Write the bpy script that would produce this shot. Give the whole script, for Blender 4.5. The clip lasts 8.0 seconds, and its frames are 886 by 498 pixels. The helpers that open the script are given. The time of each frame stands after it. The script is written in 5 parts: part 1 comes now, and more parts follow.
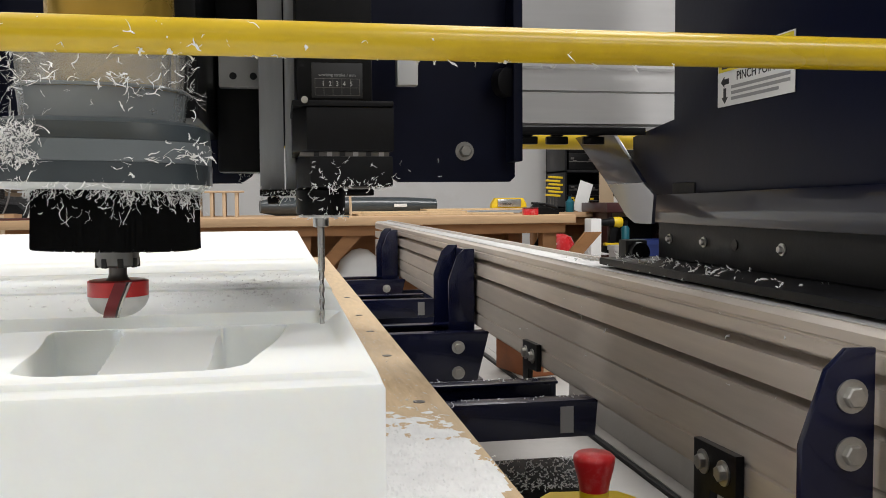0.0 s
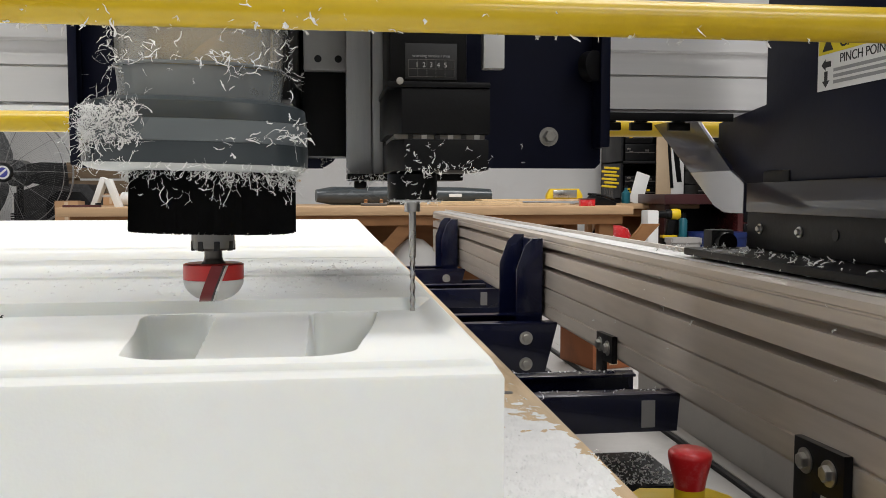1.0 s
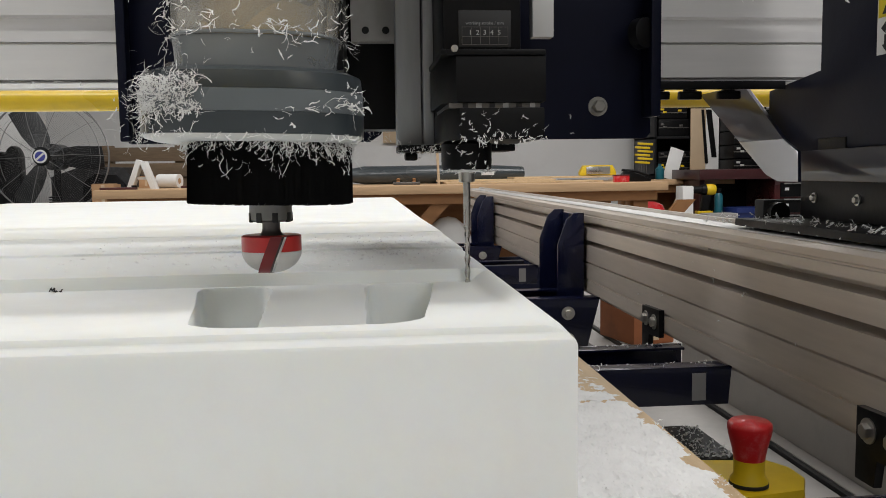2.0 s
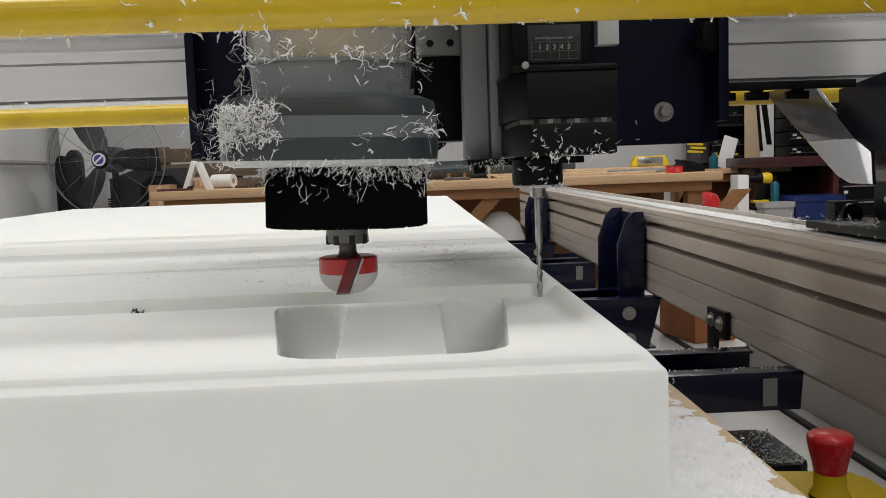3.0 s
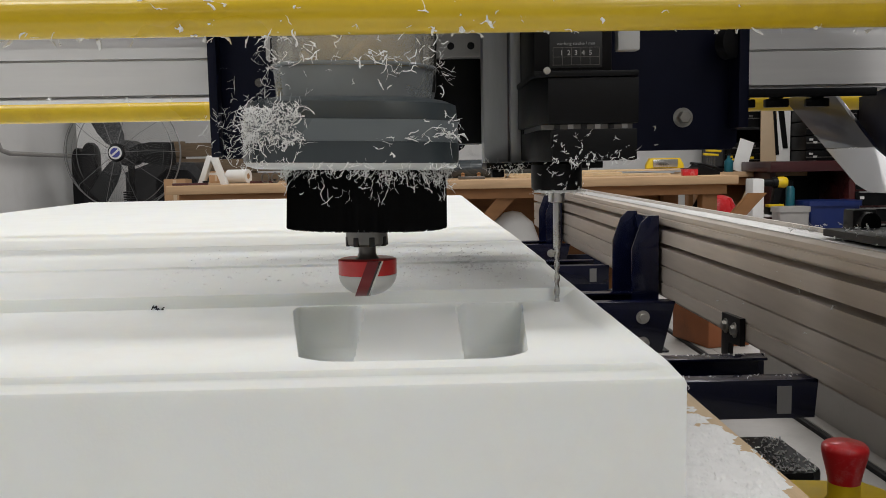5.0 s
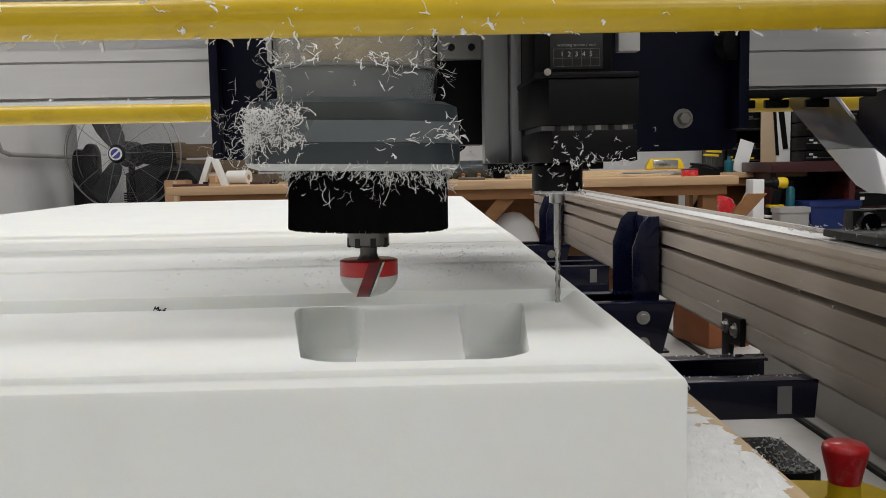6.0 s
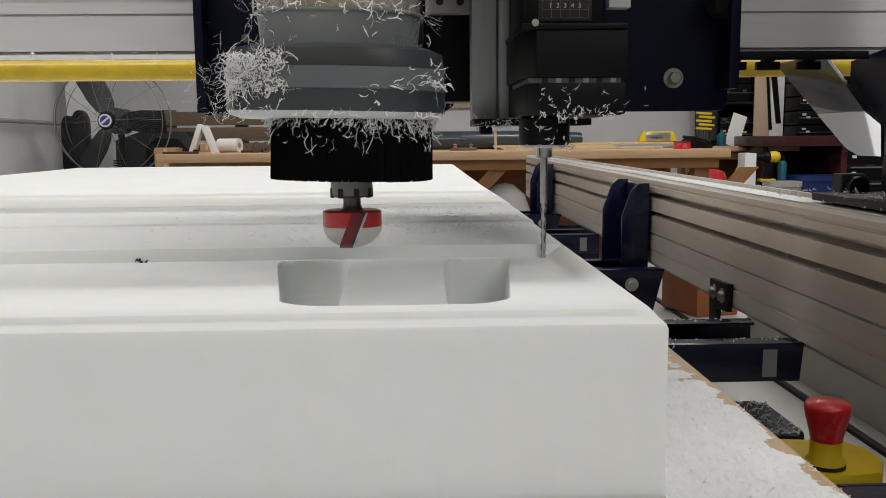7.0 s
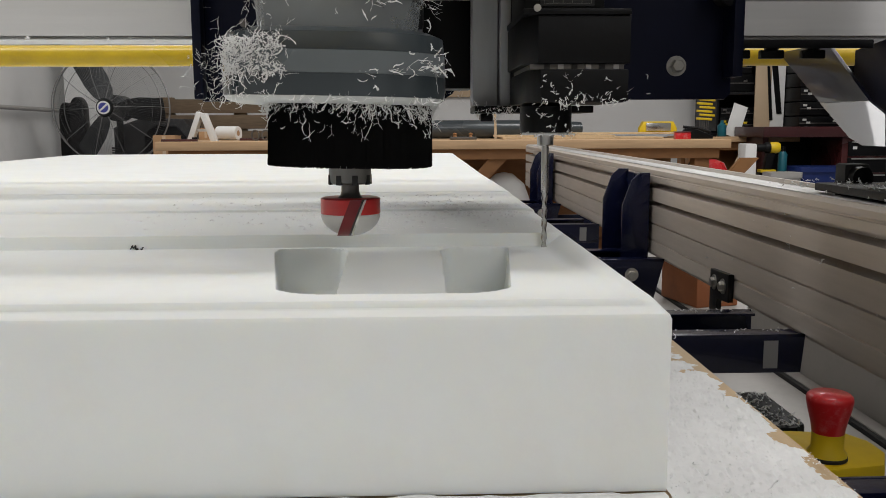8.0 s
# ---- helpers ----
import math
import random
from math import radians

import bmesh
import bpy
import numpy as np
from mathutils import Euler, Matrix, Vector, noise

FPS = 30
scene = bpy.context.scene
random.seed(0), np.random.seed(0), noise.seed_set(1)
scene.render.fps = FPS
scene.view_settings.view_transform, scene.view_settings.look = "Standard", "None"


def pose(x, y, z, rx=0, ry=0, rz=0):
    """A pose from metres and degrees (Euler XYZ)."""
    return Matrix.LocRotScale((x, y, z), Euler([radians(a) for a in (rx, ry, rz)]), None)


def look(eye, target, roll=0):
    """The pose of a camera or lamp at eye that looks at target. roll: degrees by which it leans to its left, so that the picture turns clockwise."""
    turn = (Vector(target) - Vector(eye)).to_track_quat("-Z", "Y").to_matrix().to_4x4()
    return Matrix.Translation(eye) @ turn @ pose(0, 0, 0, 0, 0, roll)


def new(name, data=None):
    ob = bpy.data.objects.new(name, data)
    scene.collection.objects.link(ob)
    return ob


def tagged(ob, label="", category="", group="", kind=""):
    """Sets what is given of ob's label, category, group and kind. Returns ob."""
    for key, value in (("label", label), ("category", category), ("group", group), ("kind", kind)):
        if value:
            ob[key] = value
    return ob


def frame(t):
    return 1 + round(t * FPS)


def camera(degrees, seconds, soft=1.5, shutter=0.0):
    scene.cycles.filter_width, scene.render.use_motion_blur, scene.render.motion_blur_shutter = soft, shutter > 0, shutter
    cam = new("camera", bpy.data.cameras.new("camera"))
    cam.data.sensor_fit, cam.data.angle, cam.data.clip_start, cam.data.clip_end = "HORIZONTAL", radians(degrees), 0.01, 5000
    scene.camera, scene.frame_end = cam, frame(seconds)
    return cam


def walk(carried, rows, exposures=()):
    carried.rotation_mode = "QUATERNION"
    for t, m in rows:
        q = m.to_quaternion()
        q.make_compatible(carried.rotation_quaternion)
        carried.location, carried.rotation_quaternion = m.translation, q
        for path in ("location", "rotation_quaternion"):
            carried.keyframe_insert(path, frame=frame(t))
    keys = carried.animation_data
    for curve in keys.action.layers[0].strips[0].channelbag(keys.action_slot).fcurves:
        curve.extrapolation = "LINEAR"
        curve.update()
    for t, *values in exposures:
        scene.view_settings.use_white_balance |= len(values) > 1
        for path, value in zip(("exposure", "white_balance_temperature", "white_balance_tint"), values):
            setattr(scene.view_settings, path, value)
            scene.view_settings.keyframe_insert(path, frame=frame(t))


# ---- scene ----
cam = camera(53.8, 8.0, 0.8)
PATH = [
    (0, (-0.0555, -0.4746, 0.1006), (0.3065, 1.4711, -0.0106), -0.4),
    (0.5, (-0.0718, -0.4717, 0.1010), (0.2856, 1.4624, -0.0098), 0.2),
    (1, (-0.0905, -0.4478, 0.0956), (0.1618, 1.5090, -0.0355), 0.0),
    (1.5, (-0.1054, -0.4417, 0.0881), (0.1266, 1.5244, -0.1023), -0.75),
    (1.7, (-0.1066, -0.4415, 0.0853), (0.1106, 1.5274, -0.0923), -0.8),
    (2.8, (-0.13, -0.432, 0.105), (-0.034, 1.557, -0.078), -1.6),
    (3, (-0.131, -0.438, 0.109), (-0.055, 1.551, -0.086), -2.0),
    (3.5, (-0.131, -0.438, 0.113), (-0.095, 1.552, -0.08), -1.3),
    (4, (-0.137, -0.435, 0.111), (-0.1, 1.554, -0.101), -0.6),
    (4.5, (-0.136, -0.438, 0.113), (-0.087, 1.551, -0.09), -1.0),
    (6, (-0.137, -0.443, 0.114), (-0.089, 1.546, -0.083), -1.1),
    (6.5, (-0.134, -0.441, 0.102), (-0.064, 1.544, -0.134), -0.5),
    (7, (-0.131, -0.439, 0.097), (-0.066, 1.543, -0.161), -0.5),
    (7.5, (-0.13, -0.435, 0.096), (-0.074, 1.545, -0.181), -0.6),
    (8, (-0.131, -0.43, 0.095), (-0.064, 1.549, -0.187), -0.2),
]
walk(cam, [(t, look(eye, target, roll)) for t, eye, target, roll in PATH],
     [(0, 0.7), (0.5, 0.7), (1.0, 0.65), (1.5, 0.5), (3.0, 0.3), (3.5, 0.27), (8.0, 0.22)])

# ---- light: fluorescent ceiling fixtures of a closed workshop ----
FLOOR, CEIL = -0.93, 2.15
world = bpy.data.worlds.new("world")
scene.world = world
world.use_nodes = True
world.node_tree.nodes["Background"].inputs[0].default_value = (0.9, 0.95, 1.0, 1)
world.node_tree.nodes["Background"].inputs[1].default_value = 0.05
# x, y and watts of each fixture; the pair at y -4.2 is added fill
LAMPS = [(-1.75, -1.5, 4), (1.3, -1.5, 20), (-1.78, 0.4, 21), (1.35, 0.4, 20), (-1.1, 1.7, 5), (1.3, 1.7, 11), (-1.2, -4.2, 10), (1.8, -4.2, 30), (-1.0, 4.1, 24), (2.0, 4.1, 34)]


# ---- materials ----
def mat(name, color, rough=0.5, metal=0.0, var=0.12, scale=30.0, bump=0.1, bscale=150.0, stain=None, stain_scale=4.0,
        alpha=1.0, coat=0.0, spec=0.5, aniso=None, trans=0.0, sss=0.0):
    """A surface with fine grain, broad blotches, optional stains and relief, in metres."""
    m = bpy.data.materials.new(name)
    m.use_nodes = True
    nt = m.node_tree
    b = nt.nodes["Principled BSDF"]
    co = nt.nodes.new("ShaderNodeTexCoord")
    src = co.outputs["Object"]
    if aniso:
        mp = nt.nodes.new("ShaderNodeMapping")
        mp.inputs["Scale"].default_value = aniso
        nt.links.new(src, mp.inputs[0])
        src = mp.outputs[0]
    n1 = nt.nodes.new("ShaderNodeTexNoise")
    n1.inputs["Scale"].default_value = scale
    n1.inputs["Detail"].default_value = 6
    n2 = nt.nodes.new("ShaderNodeTexNoise")
    n2.inputs["Scale"].default_value = scale * 0.12
    n2.inputs["Detail"].default_value = 3
    for n in (n1, n2):
        nt.links.new(src, n.inputs["Vector"])
    add = nt.nodes.new("ShaderNodeMath")
    add.operation = "ADD"
    nt.links.new(n1.outputs[0], add.inputs[0])
    nt.links.new(n2.outputs[0], add.inputs[1])
    mr = nt.nodes.new("ShaderNodeMapRange")
    mr.inputs[1].default_value, mr.inputs[2].default_value = 0.6, 1.4
    mr.inputs[3].default_value, mr.inputs[4].default_value = 1 - var, 1 + var
    nt.links.new(add.outputs[0], mr.inputs[0])
    mul = nt.nodes.new("ShaderNodeMix")
    mul.data_type, mul.blend_type = "RGBA", "MULTIPLY"
    mul.inputs[0].default_value = 1.0
    mul.inputs[6].default_value = (*color, 1)
    nt.links.new(mr.outputs[0], mul.inputs[7])
    out = mul.outputs[2]
    if stain:
        n3 = nt.nodes.new("ShaderNodeTexNoise")
        n3.inputs["Scale"].default_value = stain_scale
        n3.inputs["Detail"].default_value = 8
        n3.inputs["Roughness"].default_value = 0.7
        nt.links.new(src, n3.inputs["Vector"])
        r3 = nt.nodes.new("ShaderNodeMapRange")
        r3.inputs[1].default_value, r3.inputs[2].default_value = 0.52, 0.72
        nt.links.new(n3.outputs[0], r3.inputs[0])
        mx = nt.nodes.new("ShaderNodeMix")
        mx.data_type = "RGBA"
        nt.links.new(r3.outputs[0], mx.inputs[0])
        nt.links.new(out, mx.inputs[6])
        mx.inputs[7].default_value = (*stain, 1)
        out = mx.outputs[2]
    nt.links.new(out, b.inputs["Base Color"])
    rr = nt.nodes.new("ShaderNodeMapRange")
    rr.inputs[1].default_value, rr.inputs[2].default_value = 0.3, 0.7
    rr.inputs[3].default_value, rr.inputs[4].default_value = max(0.02, rough - 0.08), min(1, rough + 0.08)
    nt.links.new(n2.outputs[0], rr.inputs[0])
    nt.links.new(rr.outputs[0], b.inputs["Roughness"])
    b.inputs["Metallic"].default_value = metal
    b.inputs["Alpha"].default_value = alpha
    b.inputs["Coat Weight"].default_value = coat
    b.inputs["Specular IOR Level"].default_value = spec
    b.inputs["Transmission Weight"].default_value = trans
    if sss:
        b.inputs["Subsurface Weight"].default_value = sss
        b.inputs["Subsurface Radius"].default_value = (0.012, 0.011, 0.009)
        b.inputs["Subsurface Scale"].default_value = 0.6
    if bump:
        n4 = nt.nodes.new("ShaderNodeTexNoise")
        n4.inputs["Scale"].default_value = bscale
        n4.inputs["Detail"].default_value = 4
        nt.links.new(src, n4.inputs["Vector"])
        bp = nt.nodes.new("ShaderNodeBump")
        bp.inputs["Strength"].default_value = bump
        bp.inputs["Distance"].default_value = 0.002
        nt.links.new(n4.outputs[0], bp.inputs["Height"])
        nt.links.new(bp.outputs[0], b.inputs["Normal"])
    return m


FOAM = mat("foam", (0.828, 0.85, 0.825), 0.85, stain=(0.80, 0.80, 0.765), stain_scale=3.2, var=0.03, scale=14, bump=0.05, bscale=420, spec=0.25, sss=0.7)
CHIP = mat("foam_chip", (0.88, 0.88, 0.87), 0.8, var=0.06, scale=60, spec=0.3)
PLY = mat("plywood", (0.62, 0.46, 0.28), 0.65, var=0.16, scale=22, bump=0.2, bscale=120, aniso=(6, 1, 6), stain=(0.42, 0.27, 0.14), stain_scale=3)
PLYEDGE = mat("plywood_edge", (0.34, 0.2, 0.1), 0.8, var=0.3, scale=80, aniso=(1, 1, 12))
ALU = mat("aluminium", (0.62, 0.56, 0.50), 0.38, metal=0.38, var=0.1, scale=18, bump=0.05, aniso=(8, 0.6, 8))
ALUTOP = mat("aluminium_top", (0.68, 0.68, 0.67), 0.42, metal=0.6, var=0.12, scale=20, bump=0.05, aniso=(6, 0.6, 6), stain=(0.45, 0.45, 0.45), stain_scale=8)
BEAM = mat("beam_aluminium", (0.72, 0.71, 0.70), 0.42, metal=0.1, var=0.06, scale=12, bump=0.03, aniso=(0.6, 8, 8))
GREYALU = mat("grey_anodised", (0.40, 0.41, 0.42), 0.45, metal=0.5, var=0.1, scale=40, aniso=(4, 4, 0.5))
NAVY = mat("navy_paint", (0.0035, 0.0055, 0.027), 0.25, var=0.2, scale=25, bump=0.06, bscale=90, coat=0.25, spec=0.4)
NAVYDARK = mat("navy_plate_paint", (0.003, 0.0045, 0.017), 0.42, var=0.2, scale=25, bump=0.06, bscale=90, spec=0.17)
BLACK = mat("black_plastic", (0.0035, 0.0035, 0.004), 0.42, spec=0.18, var=0.3, scale=60, bump=0.1)
BLACKMETAL = mat("black_steel", (0.008, 0.008, 0.009), 0.4, spec=0.22, var=0.3, scale=40, bump=0.08)
BRISTLE = mat("bristle", (0.002, 0.002, 0.002), 0.85, spec=0.1, var=0.4, scale=200)
STEEL = mat("steel", (0.55, 0.54, 0.52), 0.28, metal=1.0, var=0.15, scale=80)
DARKSTEEL = mat("dark_steel", (0.16, 0.15, 0.14), 0.35, metal=0.9, var=0.2, scale=90)
BOLT = mat("zinc", (0.5, 0.49, 0.46), 0.35, metal=0.9, var=0.2, scale=150)
REDCOAT = mat("red_coating", (0.52, 0.02, 0.02), 0.3, var=0.12, scale=120, coat=0.3)
NUTSTEEL = mat("nut_steel", (0.2, 0.195, 0.185), 0.4, metal=0.6, var=0.15, scale=120)
GLOSSNAVY = mat("gloss_navy", (0.003, 0.004, 0.016), 0.3, var=0.2, scale=20, bump=0.03, bscale=30, spec=0.4, coat=0.5)
BOLTDARK = mat("dull_zinc", (0.28, 0.27, 0.25), 0.35, metal=0.9, var=0.2, scale=150)
ORANGEBOX = mat("orange_card", (0.30, 0.10, 0.035), 0.7, var=0.2, scale=14, stain=(0.18, 0.07, 0.03), stain_scale=5)
# the cutter's red, darkened to hold the shade inside the flute
FLUTESHADE = mat("flute_red_shaded", (0.17, 0.008, 0.012), 0.35, var=0.2, scale=120)
PALEGREY = mat("frosted_grey", (0.55, 0.54, 0.52), 0.35, var=0.06, scale=100)
CARBIDE = mat("carbide", (0.07, 0.06, 0.06), 0.3, metal=0.8, var=0.2, scale=150)
YELLOW = mat("yellow_paint", (0.63, 0.43, 0.007), 0.32, var=0.1, scale=40, bump=0.05, coat=0.2, stain=(0.54, 0.35, 0.008), stain_scale=14)
YPLASTIC = mat("yellow_plastic", (0.72, 0.5, 0.01), 0.4, var=0.08, scale=60, bump=0.05)
REDBTN = mat("red_plastic", (0.6, 0.015, 0.02), 0.28, var=0.1, scale=60, coat=0.3, stain=(0.65, 0.2, 0.2), stain_scale=30)
SHOED = mat("shoe_dark_grey", (0.04, 0.05, 0.056), 0.3, var=0.15, scale=30, coat=0.3)
SHOEM = mat("shoe_mid_grey", (0.15, 0.17, 0.18), 0.28, var=0.12, scale=30, coat=0.3)
SHOEL = mat("shoe_lip", (0.62, 0.63, 0.62), 0.35, var=0.08, scale=60)
SMOKE = mat("smoky_clear_plastic", (0.30, 0.325, 0.33), 0.18, var=0.3, scale=18, alpha=0.6, coat=0.5)
CLEAR = mat("clear_plastic", (0.6, 0.58, 0.52), 0.15, var=0.1, scale=30, alpha=0.32, coat=0.5)
BRASS = mat("gold_anodised", (0.5, 0.32, 0.06), 0.3, metal=0.6, var=0.15, scale=30)
WALL = mat("painted_wall", (0.8, 0.8, 0.79), 0.8, var=0.04, scale=3, bump=0.06, bscale=60, stain=(0.7, 0.69, 0.67), stain_scale=0.8)
CONC = mat("concrete", (0.36, 0.36, 0.365), 0.7, var=0.2, scale=5, bump=0.15, bscale=60, stain=(0.2, 0.19, 0.18), stain_scale=1)
BENCHTOP = mat("bench_wood", (0.55, 0.36, 0.2), 0.5, var=0.18, scale=10, bump=0.08, aniso=(0.5, 6, 6))
BENCHDARK = mat("bench_brown_wood", (0.30, 0.14, 0.05), 0.6, var=0.25, scale=10, bump=0.1, aniso=(1, 6, 3))
PALLET = mat("pallet_wood", (0.17, 0.12, 0.075), 0.8, var=0.3, scale=14, bump=0.2, aniso=(1, 8, 8))
CARD = mat("cardboard", (0.45, 0.27, 0.14), 0.85, var=0.1, scale=12, bump=0.05)
WHITE = mat("white_paint", (0.78, 0.78, 0.76), 0.45, var=0.05, scale=20)
PAPER = mat("paper", (0.75, 0.75, 0.73), 0.8, var=0.04, scale=20)
REDPAINT = mat("red_paint", (0.07, 0.015, 0.015), 0.3, var=0.15, scale=20, coat=0.3)
DARKRED = mat("dark_red_paint", (0.04, 0.005, 0.006), 0.35, var=0.2, scale=20, coat=0.2)
BLUEBIN = mat("blue_plastic", (0.008, 0.022, 0.12), 0.4, var=0.12, scale=20)
TEAL = mat("teal_plastic", (0.01, 0.12, 0.16), 0.4, var=0.1, scale=30)
TANBOARD = mat("tan_board", (0.55, 0.42, 0.28), 0.7, var=0.1, scale=6, bump=0.05)
GREYSTEEL = mat("grey_panel", (0.38, 0.365, 0.345), 0.5, var=0.1, scale=12, bump=0.05, stain=(0.3, 0.29, 0.27), stain_scale=6)
RUBBER = mat("rubber", (0.012, 0.012, 0.012), 0.7, var=0.3, scale=60)
DUSTY = mat("dusty_black", (0.02, 0.02, 0.022), 0.5, var=0.3, scale=60, stain=(0.07, 0.07, 0.07), stain_scale=60)
FANGREY = mat("fan_blade", (0.022, 0.024, 0.026), 0.4, metal=0.4, var=0.2, scale=20)
WIRE = mat("fan_wire", (0.24, 0.24, 0.24), 0.4, metal=0.6, var=0.1, scale=60)
LABELBLUE = mat("badge_blue", (0.05, 0.06, 0.3), 0.4, var=0.05)
INK = mat("ink", (0.01, 0.01, 0.01), 0.5, var=0.05)
SIGNYELLOW = mat("sign_yellow", (0.75, 0.6, 0.02), 0.45, var=0.05, scale=20)
GREYINK = mat("grey_ink", (0.3, 0.3, 0.3), 0.5, var=0.05)


# ---- building blocks ----
def box(bm, lo, hi, bevel=0.0, m=None):
    vs = [bm.verts.new((x, y, z)) for x in (lo[0], hi[0]) for y in (lo[1], hi[1]) for z in (lo[2], hi[2])]
    fs = [bm.faces.new([vs[i] for i in q]) for q in ((0, 1, 3, 2), (4, 6, 7, 5), (0, 4, 5, 1), (2, 3, 7, 6), (0, 2, 6, 4), (1, 5, 7, 3))]
    if m is not None:
        bmesh.ops.transform(bm, matrix=m, verts=vs)
    if bevel:
        es = {e for f in fs for e in f.edges}
        bmesh.ops.bevel(bm, geom=list(es), offset=bevel, segments=2, affect="EDGES", profile=0.6)
    return bm


def boxed(lo, hi, bevel=0.0, m=None):
    return box(bmesh.new(), lo, hi, bevel, m)


def prism(bm, pts, axis, a, b, bevel=0.0):
    """A polygon, given in the two other axes, pushed out along an axis from a to b."""
    def at(p, v):
        return {"x": (v, p[0], p[1]), "y": (p[0], v, p[1]), "z": (p[0], p[1], v)}[axis]
    va, vb = [bm.verts.new(at(p, a)) for p in pts], [bm.verts.new(at(p, b)) for p in pts]
    fs = [bm.faces.new(va), bm.faces.new(vb[::-1])]
    n = len(pts)
    for i in range(n):
        fs.append(bm.faces.new((va[i], vb[i], vb[(i + 1) % n], va[(i + 1) % n])))
    bmesh.ops.recalc_face_normals(bm, faces=fs)
    if bevel:
        es = {e for f in fs[:2] for e in f.edges}
        bmesh.ops.bevel(bm, geom=list(es), offset=bevel, segments=2, affect="EDGES", profile=0.6)
    return bm


def lathe(bm, prof, c=(0, 0, 0), n=32, m=None, sx=1.0, sy=1.0, power=2.0):
    """A profile of (radius, height) turned about z; power over 2 squares the round."""
    rings = []
    for r, z in prof:
        ring = []
        for k in range(n):
            a = 2 * math.pi * k / n
            ca, sa = math.cos(a), math.sin(a)
            q = (abs(ca) ** power + abs(sa) ** power) ** (-1 / power)
            ring.append(bm.verts.new((c[0] + r * sx * ca * q, c[1] + r * sy * sa * q, c[2] + z)))
        rings.append(ring)
    for a, b in zip(rings, rings[1:]):
        for k in range(n):
            bm.faces.new((a[k], a[(k + 1) % n], b[(k + 1) % n], b[k]))
    if prof[0][0] > 1e-6:
        bm.faces.new(rings[0][::-1])
    if prof[-1][0] > 1e-6:
        bm.faces.new(rings[-1])
    if m is not None:
        bmesh.ops.transform(bm, matrix=m, verts=[v for r in rings for v in r])
    return bm


def tube(bm, pts, r, n=8):
    """A round bar along points."""
    pts = [Vector(p) for p in pts]
    rings, side = [], None
    for i, p in enumerate(pts):
        d = (pts[min(i + 1, len(pts) - 1)] - pts[max(i - 1, 0)]).normalized()
        if side is None:
            side = d.orthogonal().normalized()
        side = (side - d * side.dot(d)).normalized()
        up = d.cross(side)
        rr = r[i] if isinstance(r, (list, tuple)) else r
        rings.append([bm.verts.new(p + rr * (math.cos(2 * math.pi * k / n) * side + math.sin(2 * math.pi * k / n) * up)) for k in range(n)])
    for a, b in zip(rings, rings[1:]):
        for k in range(n):
            bm.faces.new((a[k], a[(k + 1) % n], b[(k + 1) % n], b[k]))
    bm.faces.new(rings[0][::-1])
    bm.faces.new(rings[-1])
    return bm


def mesh_of(bm, material, smooth=40):
    me = bpy.data.meshes.new("mesh")
    bmesh.ops.recalc_face_normals(bm, faces=bm.faces[:])
    for f in bm.faces:
        f.smooth = True
    for e in bm.edges:
        if len(e.link_faces) == 2 and e.calc_face_angle(0) > radians(smooth):
            e.smooth = False
    bm.to_mesh(me)
    bm.free()
    me.materials.append(material)
    return me


def solid(name, bm, material, label, category, group="", kind="", smooth=40):
    """A thing that is one mesh."""
    return tagged(new(name, mesh_of(bm, material, smooth)), label, category, group, kind)


def thing(name, at, label, category, group="", kind=""):
    """A thing with parts: an empty at its base."""
    e = new(name)
    e.location = at
    e.empty_display_size = 0.05
    return tagged(e, label, category, group, kind)


def part(name, bm, material, parent, label="", kind="", smooth=40):
    ob = new(name, mesh_of(bm, material, smooth))
    ob.parent = parent
    # meshes are laid out in world metres
    if parent.type == "EMPTY":
        ob.matrix_parent_inverse = Matrix.Translation(-Vector(parent.location))
    return tagged(ob, label, kind=kind)


def text(name, words, size, m, material, parent, label=""):
    cu = bpy.data.curves.new("words", "FONT")
    cu.body, cu.size, cu.extrude = words, size, 0.0002
    cu.align_x, cu.align_y = "CENTER", "CENTER"
    tmp = bpy.data.objects.new("words", cu)
    me = bpy.data.meshes.new_from_object(tmp)
    bpy.data.objects.remove(tmp)
    me.transform(m)
    me.materials.clear()
    me.materials.append(material)
    ob = new(name, me)
    ob.parent = parent
    if parent.type == "EMPTY":
        ob.matrix_parent_inverse = Matrix.Translation(-Vector(parent.location))
    return tagged(ob, label)


def shift(dx, dy, dz, *obs):
    for o in obs:
        o.location = Vector(o.location) + Vector((dx, dy, dz))


def curl(bm, rng, p, d, length, r, wild=0.75, n=7):
    """One thin torn shaving from p along d, thick in the middle and frayed at its ends."""
    p, d = Vector(p), Vector(d).normalized()
    turn = Vector((rng.gauss(0, 1), rng.gauss(0, 1), rng.gauss(0, 1))).normalized()
    pts, rad = [], []
    for i in range(n):
        pts.append(p.copy())
        taper = 0.25 + 0.75 * math.sin(math.pi * (i + 0.4) / n)
        rad.append(r * rng.choice((0.6, 0.85, 1.0, 1.5)) * taper)
        d = (d + wild * 0.3 * d.cross(turn) + wild * 0.5 * Vector((rng.gauss(0, 1), rng.gauss(0, 1), rng.gauss(0, 1)))).normalized()
        p = p + d * length / (n - 1)
    tube(bm, pts, rad, 4)
    return pts


